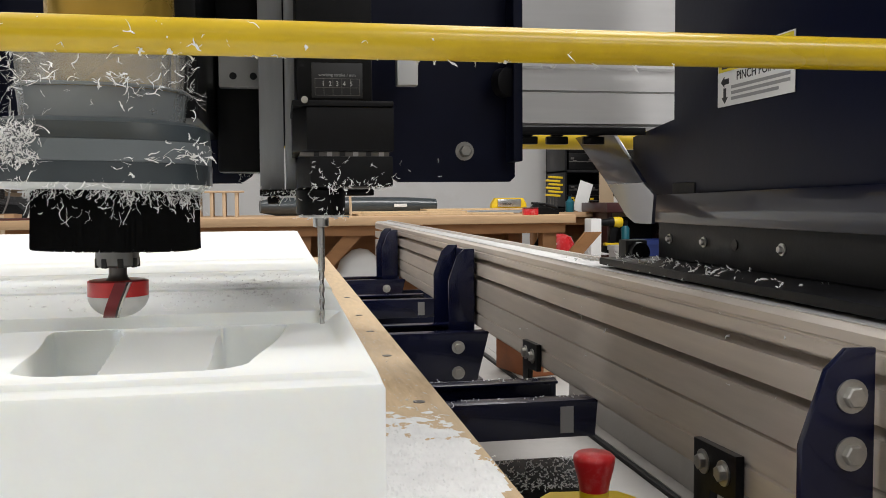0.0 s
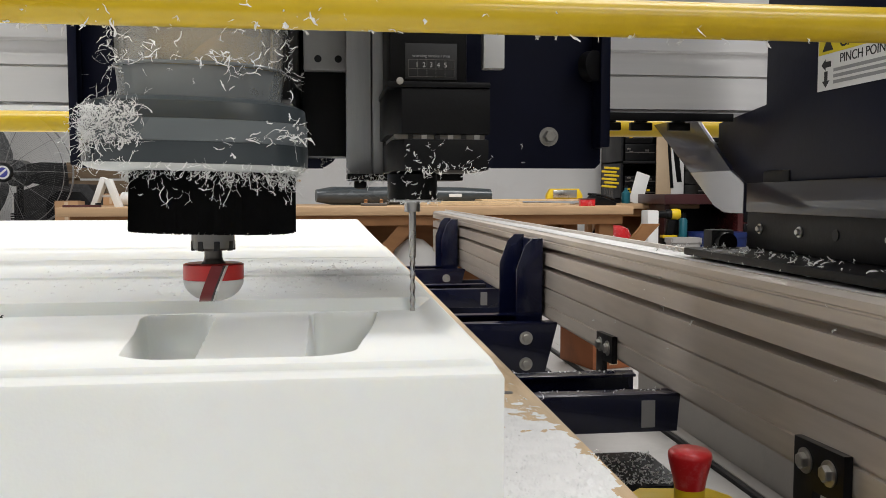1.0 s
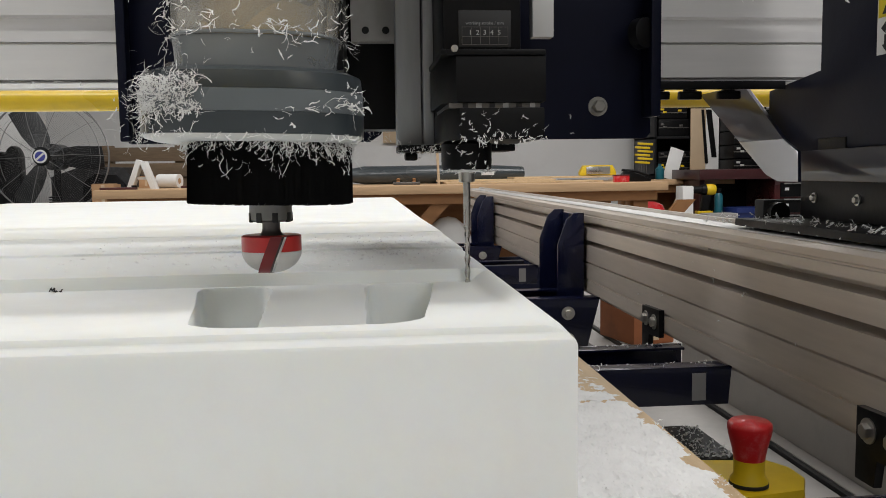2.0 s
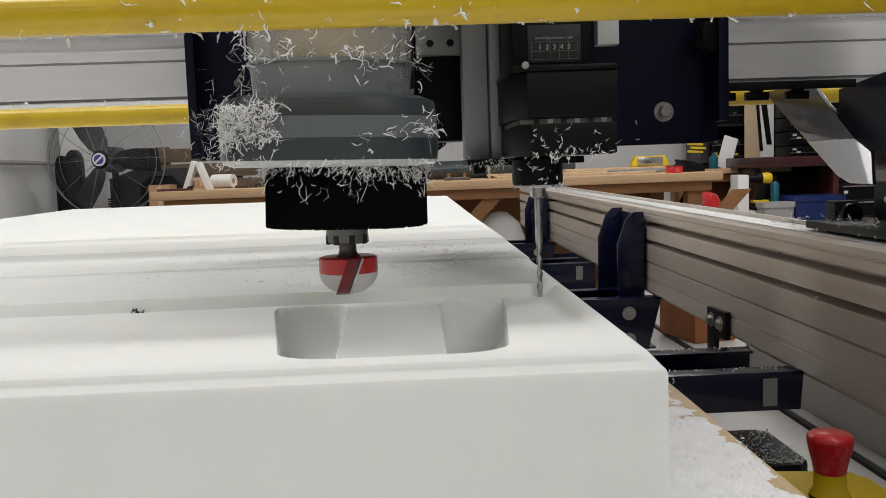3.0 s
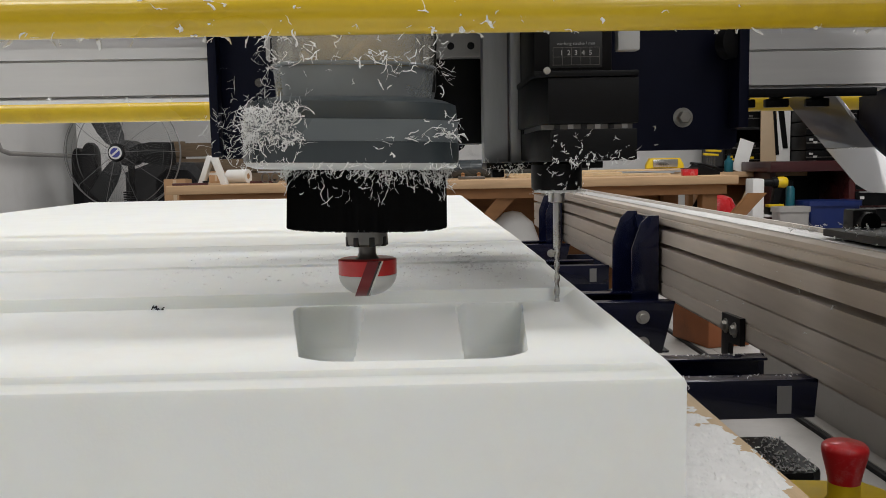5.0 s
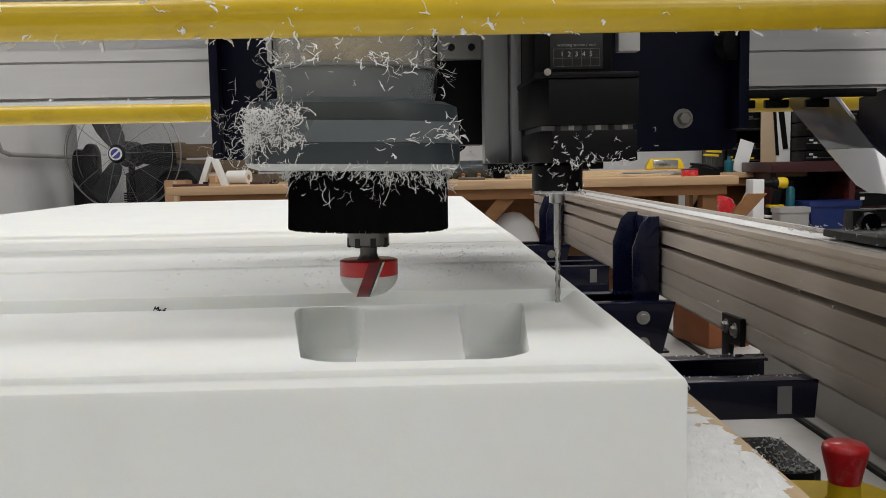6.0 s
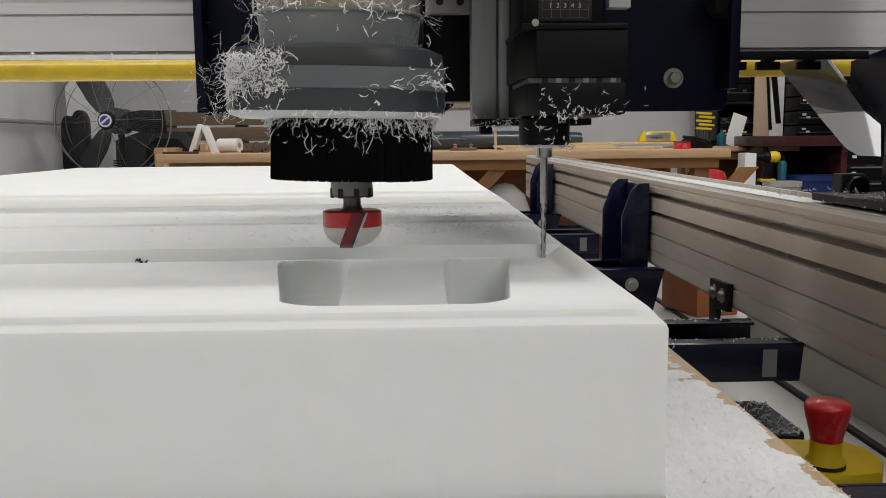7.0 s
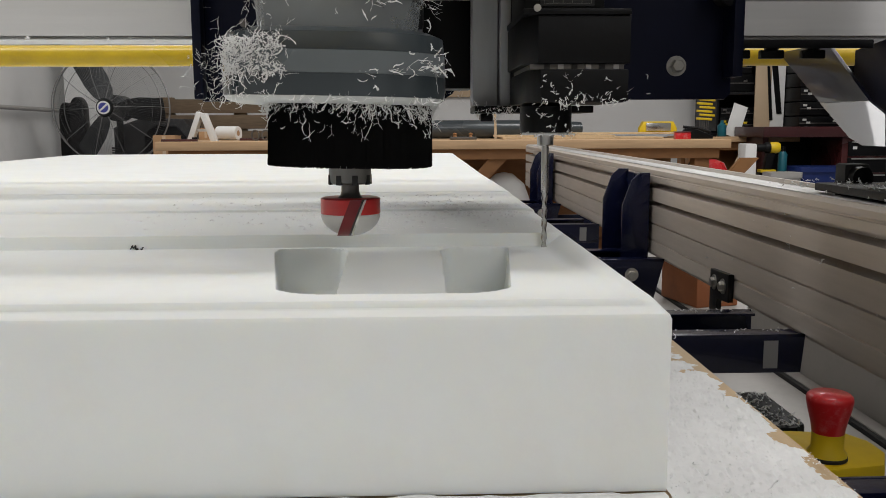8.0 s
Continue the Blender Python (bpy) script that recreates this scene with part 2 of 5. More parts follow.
def shavings(name, spots, label, seed, r=0.0007):
    """spots: rows of a function that gives a place and a direction, a count, and a shortest and longest length."""
    rng, bm = random.Random(seed), bmesh.new()
    for spot, count, short, long in spots:
        for _ in range(count):
            p, d = spot(rng)
            ln = short + (long - short) * rng.random() ** 1.7
            thick = r * rng.choice((0.45, 0.6, 0.8, 1.1, 1.5, 1.9))
            pts = curl(bm, rng, p, d, ln, thick, rng.uniform(0.4, 0.95))
            for _ in range(rng.choice((0, 1, 1, 2))):
                curl(bm, rng, rng.choice(pts[1:5]), (rng.gauss(0, 1), d[1], rng.gauss(0, 1)), ln * rng.uniform(0.25, 0.55), thick * 0.6, 0.5, 4)
    return solid(name, bm, CHIP, label, "shavings", kind="stuff")


# ---- the room ----
def structure(name, bm, material, label, category="structure"):
    return solid(name, bm, material, label, category, kind="structure")


# south and east walls are unseen, set far off to weaken bounced light
X0, X1, Y0, Y1 = -2.75, 6.5, -7.0, 7.2
structure("floor", boxed((X0 - 0.1, Y0 - 0.1, FLOOR - 0.1), (X1 + 0.1, Y1 + 0.1, FLOOR)), CONC, "grey sealed concrete workshop floor", "floor")
structure("ceiling", boxed((X0 - 0.1, Y0 - 0.1, CEIL), (X1 + 0.1, Y1 + 0.1, CEIL + 0.1)), WALL, "plain white workshop ceiling", "ceiling")
structure("wall_north", boxed((X0 - 0.1, Y1, FLOOR), (X1 + 0.1, Y1 + 0.1, CEIL)), WALL, "white painted back wall of the workshop", "wall")
structure("wall_south", boxed((X0 - 0.1, Y0 - 0.1, FLOOR), (X1 + 0.1, Y0, CEIL)), WALL, "unseen white wall that closes the room behind the machine", "wall")
structure("wall_west", boxed((X0 - 0.1, Y0, FLOOR), (X0, Y1, CEIL)), WALL, "off-white painted side wall with a conduit", "wall")
structure("wall_east", boxed((X1, Y0, FLOOR), (X1 + 0.1, Y1, CEIL)), WALL, "white painted side wall", "wall")
for lx, ly, watts in LAMPS:
    la = bpy.data.lights.new("ceiling_lamp", "AREA")
    la.shape, la.size, la.size_y, la.energy = "RECTANGLE", 1.9, 0.7, watts
    la.color = (0.995, 0.98, 0.975)
    lo = new("ceiling_lamp", la)
    lo.location = (lx, ly, CEIL - 0.09)
    f = thing("ceiling_light", (lx, ly, CEIL), "white fluorescent ceiling fixture with two tubes, out of view", "lamp", "ceiling lights")
    part("housing", boxed((lx - 0.98, ly - 0.38, CEIL - 0.06), (lx + 0.98, ly + 0.38, CEIL), 0.008), WHITE, f)

# ---- the foam block, milled on top ----
BX, BY, BT = 1.22, 2.44, 0.095


def pit_sides(y):
    """Where the pit begins and ends across the block."""
    k = min(1.0, max(0.0, (y - 0.04) / 0.265))
    return max(-0.2065 - 0.042 * k, -0.2450), min(-0.0775 + 0.0275 * k, -0.0497)


def foam_top(x, y):
    """Height of the milled top."""
    def ss(a, b, v):
        v = min(1, max(0, (v - a) / (b - a)))
        return v * v * (3 - 2 * v)
    right = ss(-0.0015, -0.014, x)
    z = 0.004 * ss(0.0155, 0.0185, y) * right + 0.002 * ss(0.0, 0.04, y) * (1 - right)
    side = ss(-0.001, -0.020, x)
    z -= 0.0125 * ss(0.03, 0.25, y) * side
    z += 0.0115 * ss(0.3065, 0.3095, y) * side
    z += 0.0022 * ss(0.5065, 0.5080, y) - 0.0012 * (ss(0.499, 0.503, y) - ss(0.503, 0.507, y))
    z += 0.0009 * ss(0.735, 0.7365, y)
    z += 0.0003 * math.sin(9 * x + 3) * ss(0.02, 0.06, y) * side + 0.0002 * noise.noise(Vector((x * 25, y * 40, 2))) * ss(0.02, 0.04, y)
    z -= 0.003 * ss(0.75, 1.3, y)
    # a pit that widens to the back, with two round lobes and a sloping wall between them
    if -0.28 < x < -0.03 and 0.03 < y < 0.33:
        lft, rgt = pit_sides(y)
        q = max(0.0, 1 - min(x - lft, rgt - x) / 0.03)
        fr = 0.037 + 0.024 * (1 - math.sqrt(max(0.0, 1 - q * q)))
        back = 0.292 if -0.2175 < x < -0.0765 else 0.2765
        for cx, r in ((-0.2175, 0.0290), (-0.0765, 0.0285)):
            if abs(x - cx) < r:
                back = max(back, 0.2765 + r * (1 - (abs(x - cx) / r) ** 5) ** 0.2)
        inside = min(x - lft, rgt - x, y - fr, back - y)
        ball = 0.022
        deep = (0.023 + math.sqrt(max(0.0, ball ** 2 - (ball - min(ball, max(0.0, inside))) ** 2))) * ss(0, 0.0036, inside)
        mid = ss(-0.190, -0.185, x) * ss(-0.1035, -0.1085, x)
        deep += mid * (min(deep, 0.19 * max(0.0, back - y) ** 2 / (max(0.0, back - y) + 0.05)) - deep)
        z -= deep
    e = min(-x, x + BX, y, BY - y)
    if e < 0.003:
        z -= 0.003 - math.sqrt(max(0, 0.003 ** 2 - (0.003 - e) ** 2))
    return z


def spaced(*runs):
    vals = []
    for a, b, s in runs:
        n = max(1, round((b - a) / s))
        vals += [a + (b - a) * i / n for i in range(n)]
    return vals + [runs[-1][1]]


xs = spaced((-BX, -BX + 0.006, 0.002), (-BX + 0.006, -0.6, 0.04), (-0.6, -0.26, 0.01), (-0.26, -0.232, 0.002), (-0.232, -0.2225, 0.0007), (-0.2225, -0.069, 0.0014), (-0.069, -0.059, 0.0007), (-0.059, -0.04, 0.002), (-0.04, -0.016, 0.004), (-0.016, -0.003, 0.0016), (-0.003, 0, 0.001))
ys = spaced((0, 0.003, 0.001), (0.003, 0.05, 0.0012), (0.05, 0.23, 0.003), (0.23, 0.303, 0.0015), (0.303, 0.313, 0.0008), (0.313, 0.33, 0.002), (0.33, 0.495, 0.01), (0.495, 0.515, 0.00085), (0.515, 0.72, 0.02), (0.72, 0.742, 0.00095), (0.742, BY - 0.006, 0.06), (BY - 0.006, BY, 0.002))
nx, ny = len(xs), len(ys)


def fanned(u, y):
    """Turn the columns of the net so that they run along the sides of the pit."""
    lft, rgt = pit_sides(y)
    knots = ((-BX, -BX), (-0.40, -0.40), (-0.2275, lft), (-0.064, rgt), (-0.012, -0.012), (0.0, 0.0))
    for (a, p), (b, q) in zip(knots, knots[1:]):
        if u <= b:
            return p + (q - p) * (u - a) / (b - a)
    return u


verts = []
for u in xs:
    for y in ys:
        x = fanned(u, y)
        verts.append((x, y, foam_top(x, y)))
faces = [(i * ny + j, (i + 1) * ny + j, (i + 1) * ny + j + 1, i * ny + j + 1) for i in range(nx - 1) for j in range(ny - 1)]
rim = [i * ny for i in range(nx)] + [(nx - 1) * ny + j for j in range(1, ny)] + [i * ny + ny - 1 for i in range(nx - 2, -1, -1)] + [j for j in range(ny - 2, 0, -1)]
low = []
for k in rim:
    low.append(len(verts))
    verts.append((verts[k][0], verts[k][1], -BT))
for a in range(len(rim)):
    b = (a + 1) % len(rim)
    faces.append((rim[b], rim[a], low[a], low[b]))
me = bpy.data.meshes.new("foam_block")
me.from_pydata(verts, [], faces)
me.validate()
me.materials.append(FOAM)
me.polygons.foreach_set("use_smooth", [True] * len(me.polygons))
me.set_sharp_from_angle(angle=radians(32))
tagged(new("foam_block", me), "white rigid foam block with milled troughs and pockets", "foam block")

# ---- the table of the machine ----
table = thing("machine_table", (-0.6, 1.0, -0.12), "plywood spoilboard on the frame of a router table", "table")
part("spoilboard", boxed((-1.5, -0.55, -0.116), (0.1005, 2.6, -0.0965), 0.0015), PLY, table, "plywood sheet dusted with white chips")
part("lower_board", boxed((-1.5, -0.55, -0.14), (0.096, 2.6, -0.1162), 0.001), PLYEDGE, table, "dark plywood edge")
for sy in (0.36, 0.62, 0.83, 1.02, 1.3):
    part("screw_hole", lathe(bmesh.new(), [(0.006, 0), (0.006, 0.0006), (0.0, 0.0006)], (0.075, sy, -0.0966), 12), DARKSTEEL, table)

for lx in (-1.4, 0.0):
    for ly in (-0.3, 2.35):
        part("leg", boxed((lx, ly, FLOOR), (lx + 0.08, ly + 0.08, -0.1402), 0.004), NAVY, table)

# dust and chips over the board
# front sheet: dust by the block, widened unseen as a white reflector
rng, bm = random.Random(4), bmesh.new()
rows = [[bm.verts.new((-1.2 + 1.199 * i / 130, -0.50 + 0.4985 * (1 - (1 - j / 60) ** 2), -0.0962 + 0.0014 * max(0.0, 0.7 + noise.fractal(Vector((i * 0.4, j * 0.4, 3)), 0.8, 2.0, 3) + rng.uniform(-0.3, 0.3)))) for j in range(61)] for i in range(131)]
for i in range(130):
    for j in range(60):
        bm.faces.new((rows[i][j], rows[i + 1][j], rows[i + 1][j + 1], rows[i][j + 1]))
solid("front_dust_bounce", bm, CHIP, "white foam dust before the block, widened unseen to bounce light", "dust", kind="stuff", smooth=25)
rng, bm = random.Random(5), bmesh.new()
grid = {}
sx, sy = 0.0016, 0.0022
for i in range(62):
    for j in range(440):
        x, y = 0.001 + i * sx, -0.42 + j * sy
        n = noise.fractal(Vector((x * 60, y * 60, 1)), 0.8, 2.0, 4)
        far = max(0.0, (y - 0.15) / 0.16) ** 1.5 + 1.2 * max(0.0, (x - 0.084) / 0.016)
        grid[i, j] = (x, y, -0.0962 + 0.0021 * max(0.0, 0.6 + 0.7 * n + rng.uniform(-0.5, 0.5) - 0.5 * far) * min(1.0, max(0.05, 1.3 * (0.8 + 0.8 * n - far))), 1.0 + 0.8 * n - far)
made = {}
for i in range(61):
    for j in range(439):
        cs = [(i, j), (i + 1, j), (i + 1, j + 1), (i, j + 1)]
        if sum(grid[c][3] for c in cs) > 0.8:
            for c in cs:
                if c not in made:
                    made[c] = bm.verts.new(grid[c][:3])
            bm.faces.new([made[c] for c in cs])
solid("board_dust", bm, CHIP, "white foam dust lying on plywood", "dust", kind="stuff", smooth=25)
bm = bmesh.new()
for _ in range(6000):
    y = rng.uniform(-0.3, 0.3) if rng.random() < 0.9 else rng.uniform(0.3, 1.1)
    x = 0.002 + (0.098 if y < 0.05 else 0.084) * rng.random()
    s = rng.uniform(0.0004, 0.0010)
    mt = Matrix.Translation((x, y, -0.0957 + rng.random() * 0.0012)) @ Euler((rng.gauss(0, 0.3), rng.gauss(0, 0.3), rng.random() * 6)).to_matrix().to_4x4()
    q = [bm.verts.new(mt @ Vector(v)) for v in ((-s, -s * 0.5, 0), (s, -s * 0.4, s * 0.3), (s * 0.5, s * 0.7, 0), (-s * 0.6, s * 0.5, s * 0.4))]
    bm.faces.new(q)
    t4 = bm.verts.new(mt @ Vector((0, 0, s * 0.5)))
    for a in range(4):
        bm.faces.new((q[a], q[(a + 1) % 4], t4))
for _ in range(60):
    curl(bm, rng, (0.005 + 0.095 * rng.random(), rng.uniform(-0.2, 0.4), -0.095), (rng.gauss(0, 1), rng.gauss(0, 1), 0.1), rng.uniform(0.005, 0.012), 0.0004)
solid("board_chips", bm, CHIP, "white foam chips scattered on plywood", "chips", kind="stuff", smooth=5)

# ---- the side rail: slotted extrusion ----
RX = 0.345
prof = [(RX, 0.008), (RX + 0.006, 0.013), (RX + 0.05, 0.013), (RX + 0.05, 0.02), (RX + 0.056, 0.02), (RX + 0.056, 0.013), (RX + 0.075, 0.013), (RX + 0.075, -0.165), (RX + 0.012, -0.165)]
prof += [(RX + 0.012, -0.158), (RX, -0.155), (RX, -0.1325), (RX + 0.0035, -0.132), (RX + 0.0035, -0.1285), (RX, -0.128), (RX, -0.0985), (RX + 0.006, -0.0982), (RX + 0.006, -0.0953), (RX, -0.095)]
prof += [(RX, -0.062), (RX + 0.03, -0.061), (RX + 0.03, -0.053), (RX, -0.052), (RX, -0.027), (RX + 0.03, -0.026), (RX + 0.03, -0.016), (RX, -0.015), (RX, -0.004), (RX + 0.002, -0.003), (RX + 0.002, -0.001), (RX, 0.0)]
rail = thing("side_rail", (RX, 1.3, -0.165), "slotted aluminium extrusion rail along the table", "rail")
part("extrusion", prism(bmesh.new(), prof, "y", -0.5, 3.24), ALU, rail)
part("guide_strip", boxed((RX + 0.006, -0.5, 0.0132), (RX + 0.049, 3.238, 0.0145), 0.0004), ALUTOP, rail, "bright machined top strip")
part("rail_leg", boxed((RX + 0.005, 3.0, FLOOR), (RX + 0.07, 3.1, -0.166), 0.004), NAVY, rail)
part("rail_leg", boxed((RX + 0.005, -0.45, FLOOR), (RX + 0.07, -0.35, -0.166), 0.004), NAVY, rail)


def hexbolt(bm, c, r, axis="y", h=0.006):
    """A hex head on a washer that faces -y."""
    m = Matrix.Translation(c) @ (pose(0, 0, 0, 90) if axis == "y" else pose(0, 0, 0, 0, -90, 0))
    lathe(bm, [(0, 0), (r * 1.55, 0), (r * 1.55, 0.0015), (0, 0.0015)], n=20, m=m)
    lathe(bm, [(r, 0.0015), (r, h), (r * 0.85, h + 0.001), (0, h + 0.001)], n=6, m=m)
    return bm


# small black stop brackets hooked to the lowest slot
def stop_bracket(y):
    b = thing("stop_bracket", (0.338, y, -0.16), "small black steel bracket bolted to the rail", "bracket", "rail brackets")
    part("plate", prism(bmesh.new(), [(y + 0.045, -0.191), (y + 0.016, -0.191), (y + 0.012, -0.166), (y - 0.034, -0.163), (y - 0.034, -0.121), (y + 0.045, -0.124)], "x", 0.336, 0.3445, 0.001), BLACKMETAL, b)
    for dy in (-0.013, 0.025):
        part("bolt", hexbolt(bmesh.new(), (0.336, y + dy, -0.142), 0.0075, "x"), BOLT, b, "round zinc bolt")
    return b


for sy in (0.253, 0.859):
    shift(-0.003, 0, -0.005, stop_bracket(sy))
shift(-0.003, 0, -0.003, rail)
far_rail = thing("side_rail", (-1.58, 0.9, -0.165), "slotted aluminium extrusion rail on the far side", "rail")
part("extrusion", boxed((-1.62, -0.5, -0.168), (-1.55, 2.35, 0.01), 0.003), ALU, far_rail)
for ly in (-0.4, 2.2):
    part("rail_leg", boxed((-1.61, ly, FLOOR), (-1.56, ly + 0.1, -0.1685), 0.004), NAVY, far_rail)

# navy cross channels under the board, and the uprights on the rail
def channel(y, deep):
    c = thing("cross_channel", (0.2, y, -0.21), "glossy navy steel cross channel with white dust", "channel", "cross channels")
    zb = -0.262 if deep else -0.209
    top = -0.160
    slope = [(-1.5, top), (0.356, top), (0.33 if deep else 0.352, zb), (-1.5, zb)]
    part("front_flange", prism(bmesh.new(), slope, "y", y, y + 0.005, 0.001), NAVY, c)
    part("back_flange", prism(bmesh.new(), [(-1.5, top), (0.345, top), (0.345, zb), (-1.5, zb)], "y", y + 0.145, y + 0.15, 0.001), NAVY, c)
    part("web", boxed((-1.5, y + 0.005, zb), (0.345, y + 0.145, zb + 0.004)), NAVY, c)
    part("front_lip", boxed((-1.5, y + 0.0052, top - 0.004), (0.35, y + 0.03, top), 0.001), NAVY, c)
    part("back_lip", boxed((-1.5, y + 0.12, top - 0.004), (0.34, y + 0.1448, top), 0.001), NAVY, c)
    if not deep:
        # grey patch painted on for a soft reflection in the gloss
        part("small_patch", boxed((0.304, y - 0.0008, -0.203), (0.322, y - 0.0001, -0.168)), GREYINK, c, "soft reflection painted as a grey patch")
    if deep:
        for bz in (-0.19, -0.2415):
            part("bolt", hexbolt(bmesh.new(), (0.292, y, bz), 0.0085), BOLT, c, "zinc hex bolt")
    return c


for cy, deep in ((0.02, True), (0.605, False), (1.215, True), (1.81, False), (2.405, True)):
    shift(-0.003, 0.004, -0.003, channel(cy, deep))


def upright(y):
    u = thing("rail_upright", (0.31, y, -0.16), "navy painted steel upright bracket bolted to the rail", "bracket", "rail uprights")
    outline = [(0.289, -0.21), (0.289, -0.062), (0.307, -0.012), (0.322, 0.002), (0.343, 0.002), (0.343, -0.21)]
    part("front_plate", prism(bmesh.new(), outline, "y", y, y + 0.006, 0.0012), NAVY, u)
    if y > 0.5:
        part("back_plate", prism(bmesh.new(), outline, "y", y + 0.175, y + 0.181, 0.0012), NAVY, u)
        part("rail_plate", boxed((0.3385, y + 0.0062, -0.2), (0.3437, y + 0.1748, -0.004), 0.001), NAVY, u)
        for bz in (-0.022, -0.075):
            part("bolt", hexbolt(bmesh.new(), (0.3385, y + 0.09, bz), 0.0075, "x"), BOLT, u, "zinc hex bolt")
    else:
        for bz in (-0.030, -0.069):
            part("bolt", hexbolt(bmesh.new(), (0.325, y, bz), 0.0075), BOLT, u, "zinc hex bolt")
    return u


for uy in (0.038, 1.27, 2.46):
    shift(-0.008, 0.004, -0.002, upright(uy))

# ---- under the rail: the machine base with its tray ----
base = thing("router_cabinet", (0.4, 1.0, FLOOR), "grey steel machine base with an open tray", "cabinet")
part("tray", boxed((-1.4, -0.35, -0.345), (0.495, 2.5, -0.335), 0.002), GREYSTEEL, base, "pale grey sheet steel tray")
part("gasket", boxed((0.4955, -0.35, -0.345), (0.505, 2.5, -0.329), 0.002), RUBBER, base, "black rubber edge strip")
part("ledge", boxed((0.5055, -0.35, -0.345), (0.53, 2.5, -0.328), 0.002), GREYSTEEL, base)
part("outer_panel", boxed((0.5305, -0.35, FLOOR), (0.55, 1.25, -0.215), 0.002), GREYSTEEL, base, "grey steel outer panel")
part("rear_ledge", boxed((0.5305, 1.2505, FLOOR), (0.80, 2.5, -0.328), 0.002), GREYSTEEL, base)
# added dark screen that keeps the gap between the channels dark
part("rear_screen", boxed((-1.4, 2.5005, FLOOR), (0.5, 2.52, -0.21), 0.002), NAVYDARK, base)
part("inner_wall", boxed((-1.4, -0.37, FLOOR), (0.55, -0.3505, -0.25), 0.002), GREYSTEEL, base)
for py in (0.95, 1.75):
    part("post", boxed((0.20, py, -0.334), (0.225, py + 0.04, -0.263), 0.002), NAVY, base)
solid("black_enclosure", prism(bmesh.new(), [(0.2, 0.61), (0.35, 0.61), (0.366, 0.626), (0.366, 0.745), (0.35, 0.76), (0.2, 0.76)], "z", -0.3345, -0.283, 0.006), BLACK, "dusty black enclosure on the tray", "enclosure")
rng, bm = random.Random(8), bmesh.new()
for _ in range(420):
    curl(bm, rng, (rng.uniform(0.205, 0.36), 0.615 + 0.135 * rng.random() ** 1.3, -0.2818), (rng.gauss(0, 1), rng.gauss(0, 1), 0.05), rng.uniform(0.003, 0.01), 0.0009)
solid("tray_chips", bm, CHIP, "white foam chips on the black enclosure", "chips", kind="stuff")

# ---- emergency stop ----
es = thing("emergency_stop", (0.25, 0.3, -0.25), "red mushroom button on a yellow box", "switch")
part("box", prism(bmesh.new(), [(0.196, 0.262), (0.274, 0.276), (0.290, 0.305), (0.290, 0.335), (0.278, 0.357), (0.21, 0.367), (0.194, 0.352), (0.19, 0.275)], "z", -0.25, -0.183, 0.004), YPLASTIC, es, "yellow plastic box with clipped corners")
part("collar", lathe(bmesh.new(), [(0.017, -0.183), (0.0165, -0.176), (0.0135, -0.172), (0.0135, -0.158), (0.0, -0.158)], (0.229, 0.29, 0), 32), YPLASTIC, es)
part("ring", lathe(bmesh.new(), [(0.0165, -0.183), (0.0172, -0.181), (0.0172, -0.179), (0.0165, -0.178)], (0.229, 0.29, 0), 32), RUBBER, es)
part("button", lathe(bmesh.new(), [(0.0132, -0.159), (0.0150, -0.149), (0.0185, -0.135), (0.0195, -0.129), (0.0190, -0.1255), (0.0165, -0.1232), (0.0, -0.1222)], (0.229, 0.29, 0), 40), REDBTN, es, "red mushroom push button")
shift(0.0, 0.0, -0.0135, es)

# ---- the gantry ----
BYF = 0.64
gantry = thing("gantry_beam", (-0.6, 0.7, 0.19), "pale grey slotted aluminium gantry beam over the table", "gantry")
gp = [(BYF + 0.002, 0.187), (BYF + 0.062, 0.187), (BYF + 0.062, 0.60), (BYF + 0.012, 0.60)]
for k in range(4):
    zt = 0.56 - 0.082 * k
    gp += [(BYF + 0.012, zt), (BYF + 0.03, zt - 0.002), (BYF + 0.03, zt - 0.016), (BYF + 0.012, zt - 0.018)]
gp += [(BYF + 0.012, 0.268), (BYF + 0.022, 0.266), (BYF + 0.022, 0.250), (BYF, 0.248), (BYF, 0.2350), (BYF + 0.005, 0.2345), (BYF + 0.005, 0.2335), (BYF, 0.2318), (BYF, 0.1915), (BYF + 0.012, 0.1910), (BYF + 0.012, 0.1885), (BYF + 0.002, 0.188)]
part("extrusion", prism(bmesh.new(), gp, "x", -1.62, 0.6), BEAM, gantry)
part("lower_lip", boxed((-0.3, BYF - 0.003, 0.1765), (0.43, BYF + 0.004, 0.1868), 0.001), BLACKMETAL, gantry, "black strip under the beam")
rear = thing("rear_guard_bar", (-0.6, 0.93, 0.1826), "yellow painted round guard bar behind the beam", "guard bar")
part("bar", tube(bmesh.new(), [(-1.9, 0.93, 0.1826), (0.78, 0.93, 0.1826)], 0.0158, 28), YELLOW, rear)
for ex in (-1.6, 0.6):
    part("hanger", boxed((ex - 0.015, 0.7025, 0.178), (ex + 0.015, 0.93, 0.192), 0.002), BLACKMETAL, rear)

for cx in (0.267, 0.309, 0.36):
    cl = thing("bar_clip", (cx, 0.65, 0.17), "black plastic clip on the yellow bar", "clip", "bar clips")
    part("body", boxed((cx - 0.015, 0.645, 0.157), (cx + 0.015, 0.6535, 0.1675), 0.002), BLACK, cl)
    part("strap", boxed((cx - 0.008, 0.6455, 0.1677), (cx + 0.008, 0.653, 0.1795), 0.001), BLACK, cl)

